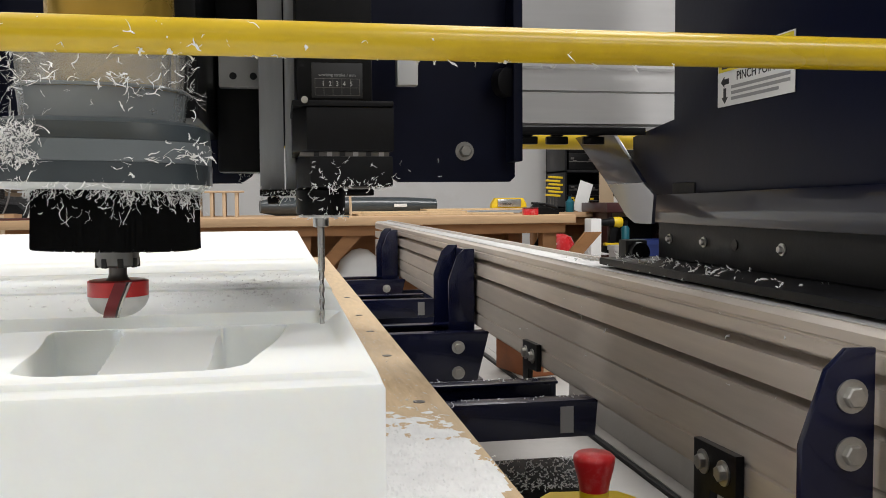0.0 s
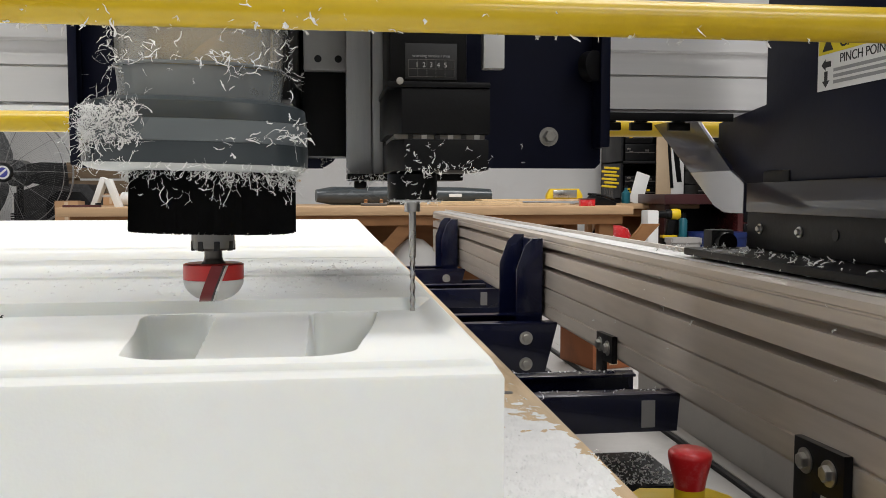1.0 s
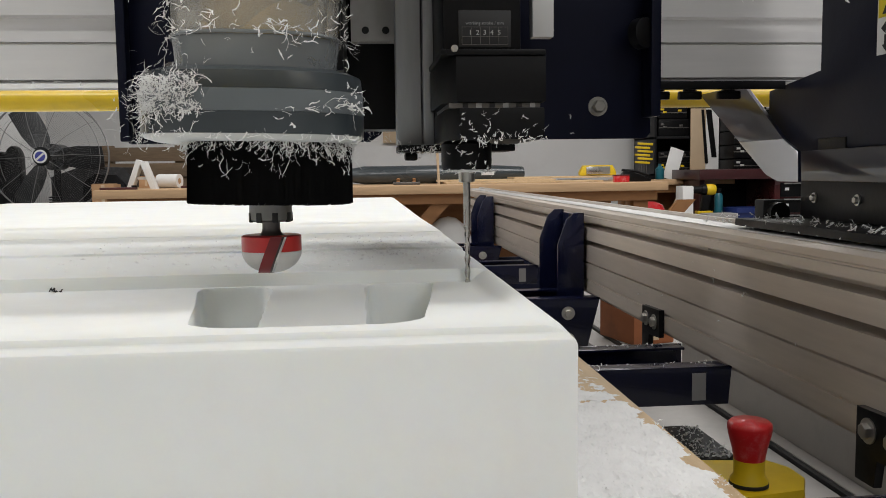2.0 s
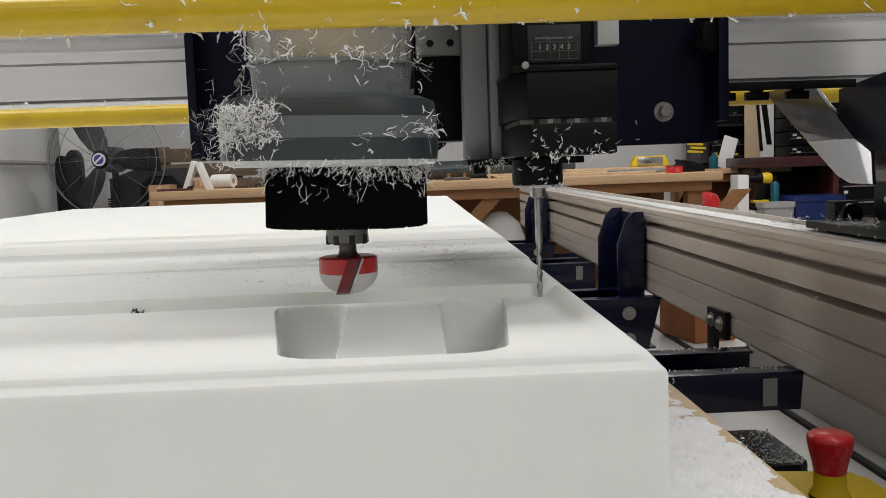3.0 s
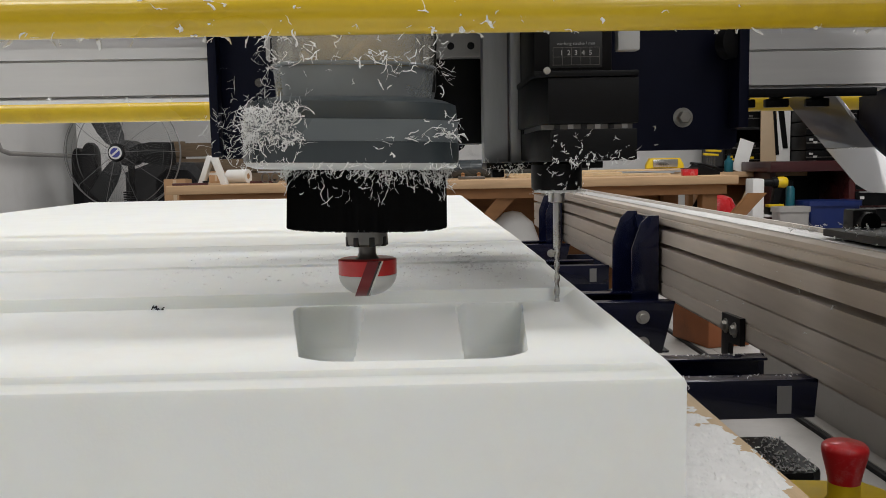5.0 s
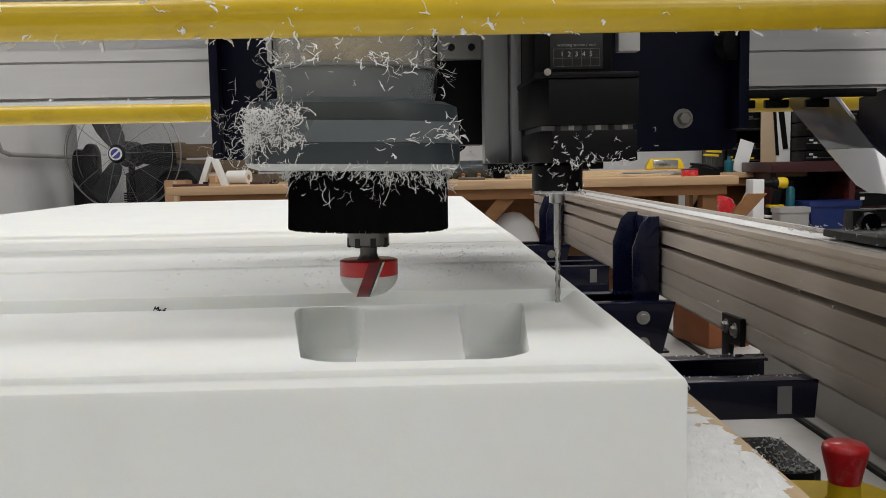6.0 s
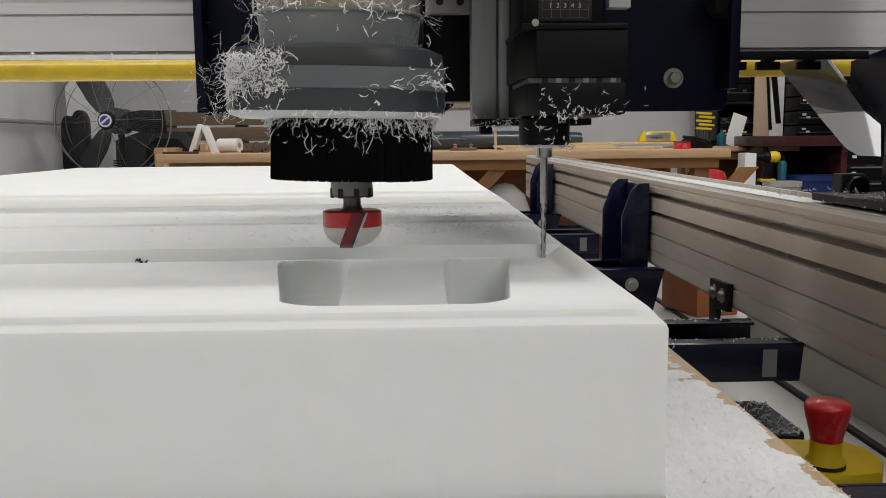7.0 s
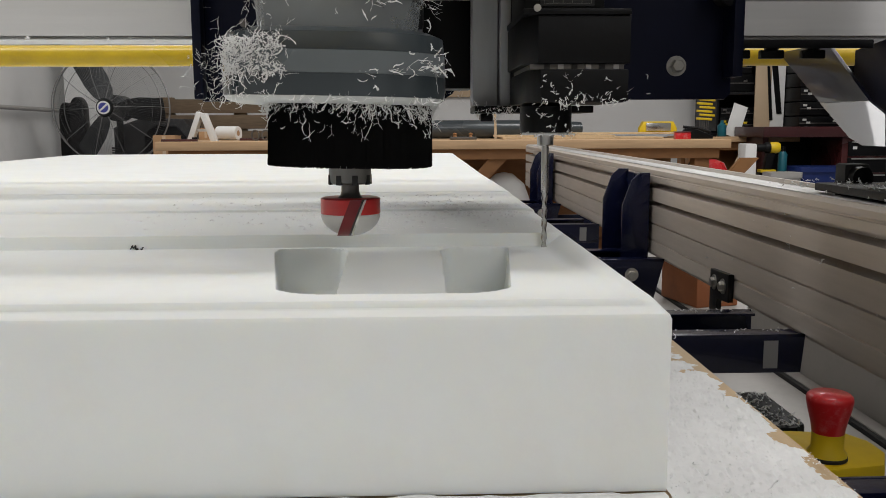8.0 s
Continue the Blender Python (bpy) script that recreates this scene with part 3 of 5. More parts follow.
front = thing("front_guard_bar", (-0.6, 0.03, 0.183), "yellow painted round guard bar with clinging shavings", "guard bar")
part("bar", tube(bmesh.new(), [(-1.62, 0.03, 0.1832), (0.45, 0.03, 0.1832)], 0.0102, 28), YELLOW, front)
for sx in (-1.6, 0.435):
    part("bracket", boxed((sx - 0.012, 0.028, 0.176), (sx + 0.012, 0.12, 0.191), 0.002), BLACKMETAL, front)

leg = thing("gantry_leg", (0.44, 0.4, 0.0146), "dark navy gantry leg riding on the rail", "gantry leg")
part("base_plate", boxed((0.356, 0.06, 0.0148), (0.5, 0.615, 0.024), 0.002), BLACKMETAL, leg, "black steel foot plate with chips")
part("base_body", boxed((0.425, 0.06, 0.0242), (0.5, 0.585, 0.082), 0.003), BLACKMETAL, leg)
part("spacer", boxed((0.432, 0.50, 0.0825), (0.46, 0.56, 0.12), 0.002), BLACKMETAL, leg)
part("gusset_plate", prism(bmesh.new(), [(0.89, 0.2), (0.745, 0.122), (0.618, 0.122), (0.735, 0.2)], "x", 0.418, 0.424, 0.001), GLOSSNAVY, leg, "glossy dark navy diagonal gusset")
part("gusset_arm", prism(bmesh.new(), [(0.58, 0.07), (0.05, 0.07), (0.05, 0.112), (0.58, 0.105)], "x", 0.418, 0.424, 0.001), GLOSSNAVY, leg, "glossy dark navy lower arm")
# foot sheared outwards so that its gloss picks up a pale highlight
bm = bmesh.new()
foot = [(0.745, 0.1217), (0.618, 0.1217), (0.5805, 0.105), (0.5805, 0.07), (0.63, 0.070), (0.66, 0.078)]
prism(bm, foot, "x", 0.418, 0.422)
for v in bm.verts:
    v.co.y -= (0.1217 - v.co.z) * 1.5
    v.co.x -= (0.1217 - v.co.z) * 0.75
part("gusset_foot", bm, GLOSSNAVY, leg, "glossy gusset foot tilted for a highlight")
part("side_plate", prism(bmesh.new(), [(0.02, 0.0825), (0.6, 0.0825), (0.69, 0.115), (0.69, 0.187), (0.56, 0.2), (0.56, 0.62), (0.02, 0.62)], "x", 0.434, 0.444, 0.001), NAVYDARK, leg)
bump = part("bumper", boxed((0.393, 0.6155, 0.0125), (0.424, 0.641, 0.046), 0.003), RUBBER, leg, "black rubber bumper block")
part("bumper_pad", lathe(bmesh.new(), [(0.0, 0.0), (0.0135, 0.0), (0.0125, 0.012), (0.0, 0.013)], n=24, m=Matrix.Translation((0.410, 0.6155, 0.030)) @ pose(0, 0, 0, 90)), BLACK, bump)
for by in (0.55, 0.46, 0.30):
    part("bolt", hexbolt(bmesh.new(), (0.425, by, 0.05), 0.004, "x", 0.004), BOLT, leg)
# no recess: a black disc gives the shade of the hole
part("bolt_hole_shade", lathe(bmesh.new(), [(0, 0), (0.006, 0), (0.006, 0.001), (0, 0.001)], n=16, m=Matrix.Translation((0.4249, 0.39, 0.05)) @ pose(0, 0, 0, 0, -90)), INK, leg)

leg2 = thing("gantry_leg", (-1.6, 0.4, 0.011), "dark navy gantry leg on the far rail", "gantry leg")
part("base_plate", boxed((-1.63, 0.06, 0.0105), (-1.54, 0.68, 0.022), 0.002), BLACKMETAL, leg2)
part("side_plate", prism(bmesh.new(), [(0.02, 0.0225), (0.55, 0.0225), (0.62, 0.15), (0.62, 0.62), (0.02, 0.62)], "x", -1.634, -1.6225, 0.001), NAVYDARK, leg2)

label = thing("warning_label", (0.433, 0.37, 0.23), "yellow and white pinch point warning label", "label")
face = Matrix.Translation((0.4322, 0.37, 0.232)) @ Matrix(((0, 0, -1, 0), (-1, 0, 0, 0), (0, 1, 0, 0), (0, 0, 0, 1)))
part("sheet", boxed((-0.075, -0.03, -0.0008), (0.075, 0.03, 0), 0, face), PAPER, label)
part("band", boxed((-0.073, 0.008, 0.0001), (0.073, 0.0285, 0.0004), 0, face), SIGNYELLOW, label)
text("words", "CAUTION", 0.021, face @ Matrix.Translation((0.012, 0.018, 0.0005)), INK, label)
text("words", "PINCH POINT", 0.0135, face @ Matrix.Translation((0.008, 0.0, 0.0003)), INK, label)
bm = bmesh.new()
for k in range(3):
    box(bm, (-0.045, -0.012 - 0.0062 * k, 0.0001), (0.068 - 0.02 * (k == 2), -0.0085 - 0.0062 * k, 0.0003), 0, face)
part("small_print", bm, GREYINK, label)
bm = bmesh.new()
prism(bm, [(-0.066, 0.011), (-0.046, 0.011), (-0.056, 0.0265)], "z", 0.0005, 0.0007)
bmesh.ops.transform(bm, matrix=face, verts=bm.verts[:])
part("warning_sign", bm, INK, label)
bm = bmesh.new()
for pts in ([(-0.068, -0.003), (-0.06, 0.003), (-0.06, 0.0), (-0.05, 0.0), (-0.05, -0.006), (-0.06, -0.006), (-0.06, -0.009)], [(-0.062, -0.01), (-0.056, -0.01), (-0.056, -0.02), (-0.052, -0.02), (-0.059, -0.027), (-0.066, -0.02), (-0.062, -0.02)]):
    prism(bm, pts, "z", 0.0001, 0.0003)
bmesh.ops.transform(bm, matrix=face, verts=bm.verts[:])
part("arrows", bm, INK, label)

# ---- carriage plate on the beam ----
car = thing("carriage", (-0.06, 0.56, 0.115), "dark navy steel carriage plate with spindle mounts", "carriage")
PY = 0.55
outline = [(-0.362, 0.62), (-0.362, 0.122), (-0.357, 0.116), (-0.095, 0.116), (-0.083, 0.124), (-0.066, 0.154), (-0.056, 0.159), (0.046, 0.159), (0.056, 0.154), (0.075, 0.124), (0.086, 0.117), (0.222, 0.117), (0.228, 0.123), (0.228, 0.62)]
part("plate", prism(bmesh.new(), outline, "y", PY, PY + 0.012, 0.0015), NAVYDARK, car)
part("side_flange", boxed((0.2165, PY - 0.035, 0.14), (0.228, PY - 0.0005, 0.6), 0.002), NAVYDARK, car)
part("side_flange", boxed((-0.362, PY - 0.02, 0.118), (-0.352, PY - 0.0005, 0.6), 0.002), NAVYDARK, car)
part("bolt", hexbolt(bmesh.new(), (0.1655, PY, 0.1535), 0.0072, "y", 0.01), BOLTDARK, car, "zinc hex bolt on a washer")
part("pulley", lathe(bmesh.new(), [(0.0, 0.0), (0.017, 0.0), (0.017, 0.012), (0.012, 0.014), (0.0, 0.014)], n=24, m=Matrix.Translation((0.206, PY - 0.02, 0.232)) @ pose(0, 0, 0, 90, 0, 30)), BLACKMETAL, car)
for bx, bw in ((-0.31, 0.003), (-0.27, 0.003)):
    part("rivet", hexbolt(bmesh.new(), (bx, PY, 0.20), bw, "y", 0.002), DARKSTEEL, car)
# blackened box put where the plate is dark in a recess
part("recess_box", boxed((-0.117, 0.50, 0.127), (-0.0635, PY - 0.001, 0.6), 0.003), BLACK, car, "black box standing in for a dark recess")
for bx in (-0.1135, -0.29):
    blk = part("bearing_block", boxed((bx, 0.482, 0.2165), (bx + 0.05, 0.4995, 0.275), 0.0015), PALEGREY, car, "pale aluminium bearing block")
    for dx in (0.015, 0.036):
        # black disc laid on for the darkness of an open hole
        part("hole_disc", lathe(bmesh.new(), [(0, 0), (0.0038, 0), (0.0038, 0.001), (0, 0.001)], n=14, m=Matrix.Translation((bx + dx, 0.482, 0.228)) @ pose(0, 0, 0, 90)), INK, blk)
part("bearing_block", boxed((0.0765, 0.482, 0.2215), (0.0995, 0.4995, 0.275), 0.0015), WHITE, car, "white bearing block")
part("spindle_mount", boxed((-0.236, 0.29, 0.165), (-0.118, PY - 0.001, 0.55), 0.004), BLACK, car, "black spindle clamp")

# ---- main spindle with its dust shoe and cutter ----
SX, SY = -0.177, 0.224
sp = thing("router_spindle", (SX, SY, 0.05), "router spindle with a collet nut and red cutter", "spindle")
part("motor", lathe(bmesh.new(), [(0.042, 0.165), (0.046, 0.17), (0.046, 0.5), (0.03, 0.52), (0, 0.52)], (SX, SY, 0), 36), BRASS, sp, "gold anodised spindle body")
part("nose", lathe(bmesh.new(), [(0.013, 0.0625), (0.024, 0.085), (0.026, 0.12), (0.04, 0.125), (0.04, 0.165)], (SX, SY, 0), 32), DARKSTEEL, sp)
bm = lathe(bmesh.new(), [(0.0135, 0.0475), (0.0155, 0.049), (0.0158, 0.0525), (0.0158, 0.066), (0.013, 0.067)], (SX, SY, 0), 32)
nut = part("collet_nut", bm, NUTSTEEL, sp, "dark steel collet nut with slots")
for k in range(8):
    a = math.pi * k / 4 + 0.3
    # slots are not cut; black bars carry their shade
    part("nut_slot_shade", boxed((-0.0022, -0.0162, 0.0472), (0.0022, -0.0135, 0.0545), 0.0006, Matrix.Translation((SX, SY, 0)) @ pose(0, 0, 0, 0, 0, math.degrees(a))), INK, nut)
part("shank", lathe(bmesh.new(), [(0.0095, 0.0372), (0.0075, 0.0392), (0.0066, 0.042), (0.0066, 0.049)], (SX, SY, 0), 24), DARKSTEEL, sp, "cutter shank")
part("cutter_band", lathe(bmesh.new(), [(0.0, 0.0372), (0.0205, 0.0376), (0.0222, 0.0368), (0.0222, 0.0258), (0.0, 0.0258)], (SX, SY, 0), 40), REDCOAT, sp, "red coated upper half of the round-nose cutter")
hemi = [(0.0222, 0.0256)] + [(0.0222 * math.cos(a), 0.0256 - 0.0168 * math.sin(a)) for a in [math.pi / 2 * k / 10 for k in range(1, 11)]]
part("cutter_nose", lathe(bmesh.new(), hemi, (SX, SY, 0), 40), PALEGREY, sp, "pale round nose of the cutter")


def flute(x0, wide, grow, material, label, y_hi):
    """A blade bedded slantwise in the cutter."""
    bm = bmesh.new()
    n, pts = 14, []
    for k in range(n + 1):
        z = 0.0372 - (0.0372 - 0.0098) * k / n
        r = 0.0222 if z > 0.0256 else 0.0222 * math.sqrt(max(0.02, 1 - ((0.0256 - z) / 0.0178) ** 2))
        pts.append((SY - r - grow, z))
    pts += [(y_hi, 0.0098), (y_hi, 0.0372)]
    prism(bm, pts, "x", x0, x0 + wide)
    for v in bm.verts:
        v.co.x += (v.co.z - 0.0235) * 0.4
    return part("flute", bm, material, sp, label)


flute(SX - 0.0040, 0.0085, 0.0006, FLUTESHADE, "red slanted flute with its shade in the colour", SY)
flute(SX + 0.0045, 0.0016, 0.0009, CARBIDE, "dark carbide blade", SY)
flute(SX + 0.0061, 0.0015, 0.0013, STEEL, "bright blade edge", SY)

shoe = thing("dust_shoe", (SX, SY, 0.061), "grey dust shoe with a black brush skirt", "dust shoe")
RXC = -0.1865
band = dict(n=64, sx=0.995, sy=0.93, power=2.9)
part("lip", lathe(bmesh.new(), [(0.062, 0.1052), (0.0705, 0.1052), (0.0770, 0.1072), (0.0790, 0.1098), (0.066, 0.1098)], (RXC, SY, 0), **band), SHOEL, shoe, "translucent white lower lip")
part("lower_band", lathe(bmesh.new(), [(0.07, 0.1100), (0.0795, 0.1100), (0.0797, 0.1245), (0.07, 0.1245)], (RXC, SY, 0), **band), SHOED, shoe, "dark grey lower band")
part("middle_band", lathe(bmesh.new(), [(0.07, 0.1247), (0.0792, 0.1247), (0.0788, 0.1395), (0.07, 0.1395)], (RXC, SY, 0), **band), SHOEM, shoe, "mid grey middle band")
part("upper_band", lathe(bmesh.new(), [(0.07, 0.1397), (0.0786, 0.1397), (0.0772, 0.1515), (0.07, 0.1545), (0.06, 0.156), (0.0, 0.156)], (RXC, SY, 0), **band), SHOED, shoe, "dark grey upper band")
CXC = -0.185
ch = dict(n=48, sx=1.0, sy=0.95, power=2.6)
part("chamber", lathe(bmesh.new(), [(0.0575, 0.156), (0.0582, 0.166), (0.0595, 0.177), (0.0565, 0.177), (0.0555, 0.166), (0.0545, 0.156)], (CXC, SY, 0), **ch), SMOKE, shoe, "smoky clear plastic chamber")
part("flange", lathe(bmesh.new(), [(0.05, 0.1772), (0.0612, 0.1772), (0.0618, 0.1785), (0.0612, 0.1798), (0.05, 0.1798)], (CXC, SY, 0), **ch), SMOKE, shoe)
part("upper_ring", lathe(bmesh.new(), [(0.0596, 0.18), (0.0605, 0.208), (0.0575, 0.208), (0.0566, 0.18)], (CXC, SY, 0), **ch), CLEAR, shoe, "clear plastic upper ring")
part("cap", lathe(bmesh.new(), [(0.048, 0.2082), (0.062, 0.2082), (0.062, 0.2115), (0.048, 0.2115)], (CXC, SY, 0), **ch), SMOKE, shoe)
for a in (-12, -168, -35):
    q = radians(a)
    part("clamp_screw", boxed((CXC + 0.059 * math.cos(q) - 0.003, SY + 0.056 * math.sin(q) - 0.003, 0.1802), (CXC + 0.059 * math.cos(q) + 0.003, SY + 0.056 * math.sin(q) + 0.003, 0.207), 0.001), BLACK, shoe)
brush = part("brush", lathe(bmesh.new(), [(0.02, 0.0632), (0.0556, 0.0632), (0.0562, 0.1074), (0.02, 0.1074)], (SX + 0.001, SY, 0), n=48, power=2.5, sy=0.95), BRISTLE, shoe, "black brush skirt")
rng, bm = random.Random(3), bmesh.new()
for k in range(2600):
    a = 2 * math.pi * k / 2600 + rng.uniform(-0.002, 0.002)
    ca, sa = math.cos(a), math.sin(a)
    q = (abs(ca) ** 2.5 + abs(sa) ** 2.5) ** (-1 / 2.5) * rng.uniform(0.0555, 0.0592)
    x, y = SX + 0.001 + q * ca, SY + 0.95 * q * sa
    zb = 0.0612 + abs(rng.gauss(0, 0.0011))
    j = rng.gauss(0, 0.0006)
    tube(bm, [(x, y, 0.1074), (x + j, y + rng.gauss(0, 0.0004), zb)], [0.0005, 0.0004], 3)
part("bristles", bm, BRISTLE, brush, kind="stuff")

# ---- drilling unit ----
UP = 0.029
du = thing("drill_unit", (-0.03, 0.235, 0.07 + UP), "black drilling unit with a long thin bit", "drill unit")
part("slide_plate", boxed((-0.079, 0.33, 0.094 + UP), (-0.0575, 0.36, 0.6), 0.001), GREYALU, du, "grey aluminium slide plate")
part("slide_plate", boxed((-0.0563, 0.318, 0.094 + UP), (-0.0475, 0.36, 0.6), 0.001), GREYALU, du, "grey aluminium slide plate")
part("column", boxed((-0.047, 0.31, 0.096 + UP), (0.0, 0.457, 0.6), 0.002), BLACKMETAL, du)
part("slide_foot", boxed((-0.079, 0.30, 0.088 + UP), (0.02, 0.36, 0.0938 + UP), 0.001), BLACK, du)
part("foot_nut", boxed((-0.073, 0.32, 0.081 + UP), (-0.062, 0.335, 0.0879 + UP), 0.002), BLACK, du)
part("lower_housing", prism(bmesh.new(), [(-0.048, 0.215), (-0.039, 0.2), (0.024, 0.2), (0.024, 0.31), (-0.048, 0.31)], "z", 0.0942 + UP, 0.1175 + UP, 0.0012), BLACK, du, "black motor housing")
vent = part("vent", boxed((-0.046, 0.206, 0.1177 + UP), (0.022, 0.309, 0.1212 + UP)), DARKSTEEL, du, "metal vent slot")
for k in range(6):
    part("vent_fin", boxed((-0.036 + 0.01 * k, 0.2045, 0.1178 + UP), (-0.032 + 0.01 * k, 0.2059, 0.1211 + UP)), PALEGREY if k % 2 else INK, vent)
part("upper_housing", prism(bmesh.new(), [(-0.051, 0.217), (-0.041, 0.2), (0.025, 0.2), (0.025, 0.31), (-0.051, 0.31)], "z", 0.1214 + UP, 0.155 + UP, 0.0012), BLACK, du, "black motor housing")
part("top_ledge", boxed((-0.052, 0.198, 0.1552 + UP), (0.025, 0.31, 0.1595 + UP), 0.0012), BLACK, du)
part("motor_case", boxed((-0.048, 0.228, 0.1597 + UP), (0.012, 0.31, 0.45), 0.003), BLACK, du)
part("case_screw", lathe(bmesh.new(), [(0, 0), (0.0026, 0), (0.0026, 0.002), (0, 0.002)], n=14, m=Matrix.Translation((-0.0425, 0.1975, 0.1595 + UP)) @ pose(0, 0, 0, 90)), BOLT, du)
dial = part("dial_plate", boxed((-0.036, 0.2268, 0.1645 + UP), (0.004, 0.2278, 0.192 + UP), 0.0003), INK, du, "black dial plate with pale figures")
up_face = Matrix(((1, 0, 0, 0), (0, 0, -1, 0), (0, 1, 0, 0), (0, 0, 0, 1)))
text("figures", "1  2  3  4  5", 0.0052, Matrix.Translation((-0.016, 0.2266, 0.1755 + UP)) @ up_face, PALEGREY, dial)
text("figures", "working stroke / mm", 0.0034, Matrix.Translation((-0.016, 0.2266, 0.1825 + UP)) @ up_face, GREYINK, dial)
bm = bmesh.new()
for zz in (0.1665, 0.1725, 0.1795):
    box(bm, (-0.0335, 0.2264, zz + UP), (0.0015, 0.2267, zz + 0.0003 + UP))
for k in range(6):
    box(bm, (-0.0335 + 0.007 * k, 0.2264, 0.1665 + UP), (-0.0332 + 0.007 * k, 0.2267, 0.1795 + UP))
part("dial_grid", bm, DARKSTEEL, dial)
part("chuck", lathe(bmesh.new(), [(0.0185, 0.0725), (0.0195, 0.0745), (0.0195, 0.092), (0.017, 0.094)], (-0.03, 0.235, UP), 32), BLACK, du, "black round chuck")
part("chuck_ring", lathe(bmesh.new(), [(0.0125, 0.0705), (0.0175, 0.0705), (0.0175, 0.0724), (0.0125, 0.0724)], (-0.03, 0.235, UP), 28), CHIP, du)
part("collet", lathe(bmesh.new(), [(0.0042, 0.0625), (0.0062, 0.0632), (0.0064, 0.0724), (0.006, 0.0724)], (-0.03, 0.235, UP), 24), STEEL, du, "steel collet")
bm = bmesh.new()
rings = []
for k in range(60):
    z = 0.0625 + UP - 0.103 * k / 59
    tw = 0.55 * k
    squeeze = 0.68 if k > 20 else 1.0
    rr = 0.0029 if k <= 20 else 0.0024
    rings.append([bm.verts.new((-0.03 + rr * (math.cos(a) * math.cos(tw) - squeeze * math.sin(a) * math.sin(tw)), 0.235 + rr * (math.cos(a) * math.sin(tw) + squeeze * math.sin(a) * math.cos(tw)), z)) for a in [2 * math.pi * j / 12 for j in range(12)]])
for a, b in zip(rings, rings[1:]):
    for j in range(12):
        bm.faces.new((a[j], a[(j + 1) % 12], b[(j + 1) % 12], b[j]))
bm.faces.new(rings[0][::-1])
bm.faces.new(rings[-1])
part("drill_bit", bm, STEEL, du, "long steel twist bit")

# ---- shavings caught on the machine ----
def on_ring(lo, hi, z0, z1, down=0.5):
    def spot(r):
        a = radians(r.uniform(lo, hi))
        ca, sa = math.cos(a), math.sin(a)
        q = (abs(ca) ** 2.9 + abs(sa) ** 2.9) ** (-1 / 2.9) * 0.0801
        p = (RXC + q * ca, SY + 0.93 * q * sa, r.uniform(z0, z1))
        return p, (ca * 0.25 + r.gauss(0, 0.8), sa * 0.22, -down + r.gauss(0, 0.8))
    return spot


def on_brush(z0, z1, lo=-180, hi=0):
    def spot(r):
        a = radians(r.uniform(lo, hi))
        ca, sa = math.cos(a), math.sin(a)
        q = (abs(ca) ** 2.5 + abs(sa) ** 2.5) ** (-1 / 2.5) * 0.0602
        return (SX + 0.001 + q * ca, SY + 0.95 * q * sa, z0 + (z1 - z0) * r.random() ** 0.6), (ca * 0.3 + r.gauss(0, 0.3), sa * 0.3, -1)
    return spot


def on_chamber(z0, z1):
    def spot(r):
        a = radians(r.uniform(-180, 0))
        ca, sa = math.cos(a), math.sin(a)
        return (CXC + 0.061 * ca * 1.08, SY + 0.0605 * sa * 1.08, r.uniform(z0, z1)), (r.gauss(0, 1), sa * 0.4, r.gauss(0, 1))
    return spot


def in_plane(x0, x1, y, z0, z1, flat=0.15):
    return lambda r: ((r.uniform(x0, x1), y, r.uniform(z0, z1)), (r.gauss(0, 1), -flat, r.gauss(0, 1)))


def along_ring(lo, hi, z0, z1):
    """Shreds that lie along the ring, one beginning where another ends."""
    def spot(r):
        p, d = on_ring(lo, hi, z0, z1)(r)
        a = math.atan2(p[1] - SY, p[0] - RXC)
        return p, (-math.sin(a), math.cos(a), r.gauss(0, 0.5))
    return spot


shoe_bits = shavings("shoe_shavings", [(on_ring(-147, -108, 0.122, 0.150, 0.3), 230, 0.005, 0.016), (on_ring(-145, -112, 0.122, 0.147, 0.1), 420, 0.002, 0.006), (on_ring(-150, -110, 0.116, 0.132, 1.0), 34, 0.005, 0.013), (on_ring(-178, -160, 0.116, 0.152), 5, 0.005, 0.010),
                           (on_ring(-150, -20, 0.1085, 0.111, 1.0), 55, 0.004, 0.011)], "white torn foam shavings clinging to the dust shoe", 11, 0.00026)
strand_bits = shavings("shoe_strands", [(along_ring(-76, -40, 0.1255, 0.130), 10, 0.010, 0.020), (along_ring(-48, -18, 0.128, 0.135), 16, 0.008, 0.018), (on_ring(-56, -28, 0.124, 0.142, 0.3), 10, 0.005, 0.010), (on_ring(-80, -68, 0.116, 0.123), 3, 0.007, 0.010)],
                       "white torn foam strands on the dust shoe", 31, 0.00042)
brush_bits = shavings("brush_shavings", [(on_brush(0.100, 0.109), 250, 0.003, 0.011), (on_brush(0.084, 0.104), 60, 0.004, 0.014), (on_brush(0.094, 0.108, -95, -25), 150, 0.003, 0.011)], "white foam shavings caught in the brush", 12, 0.00025)
chamber_bits = shavings("chamber_shavings", [(on_chamber(0.158, 0.178), 20, 0.005, 0.014), (on_chamber(0.176, 0.184), 60, 0.005, 0.016), (on_chamber(0.182, 0.21), 46, 0.006, 0.018)], "white foam shavings on the clear chamber", 13, 0.0003)
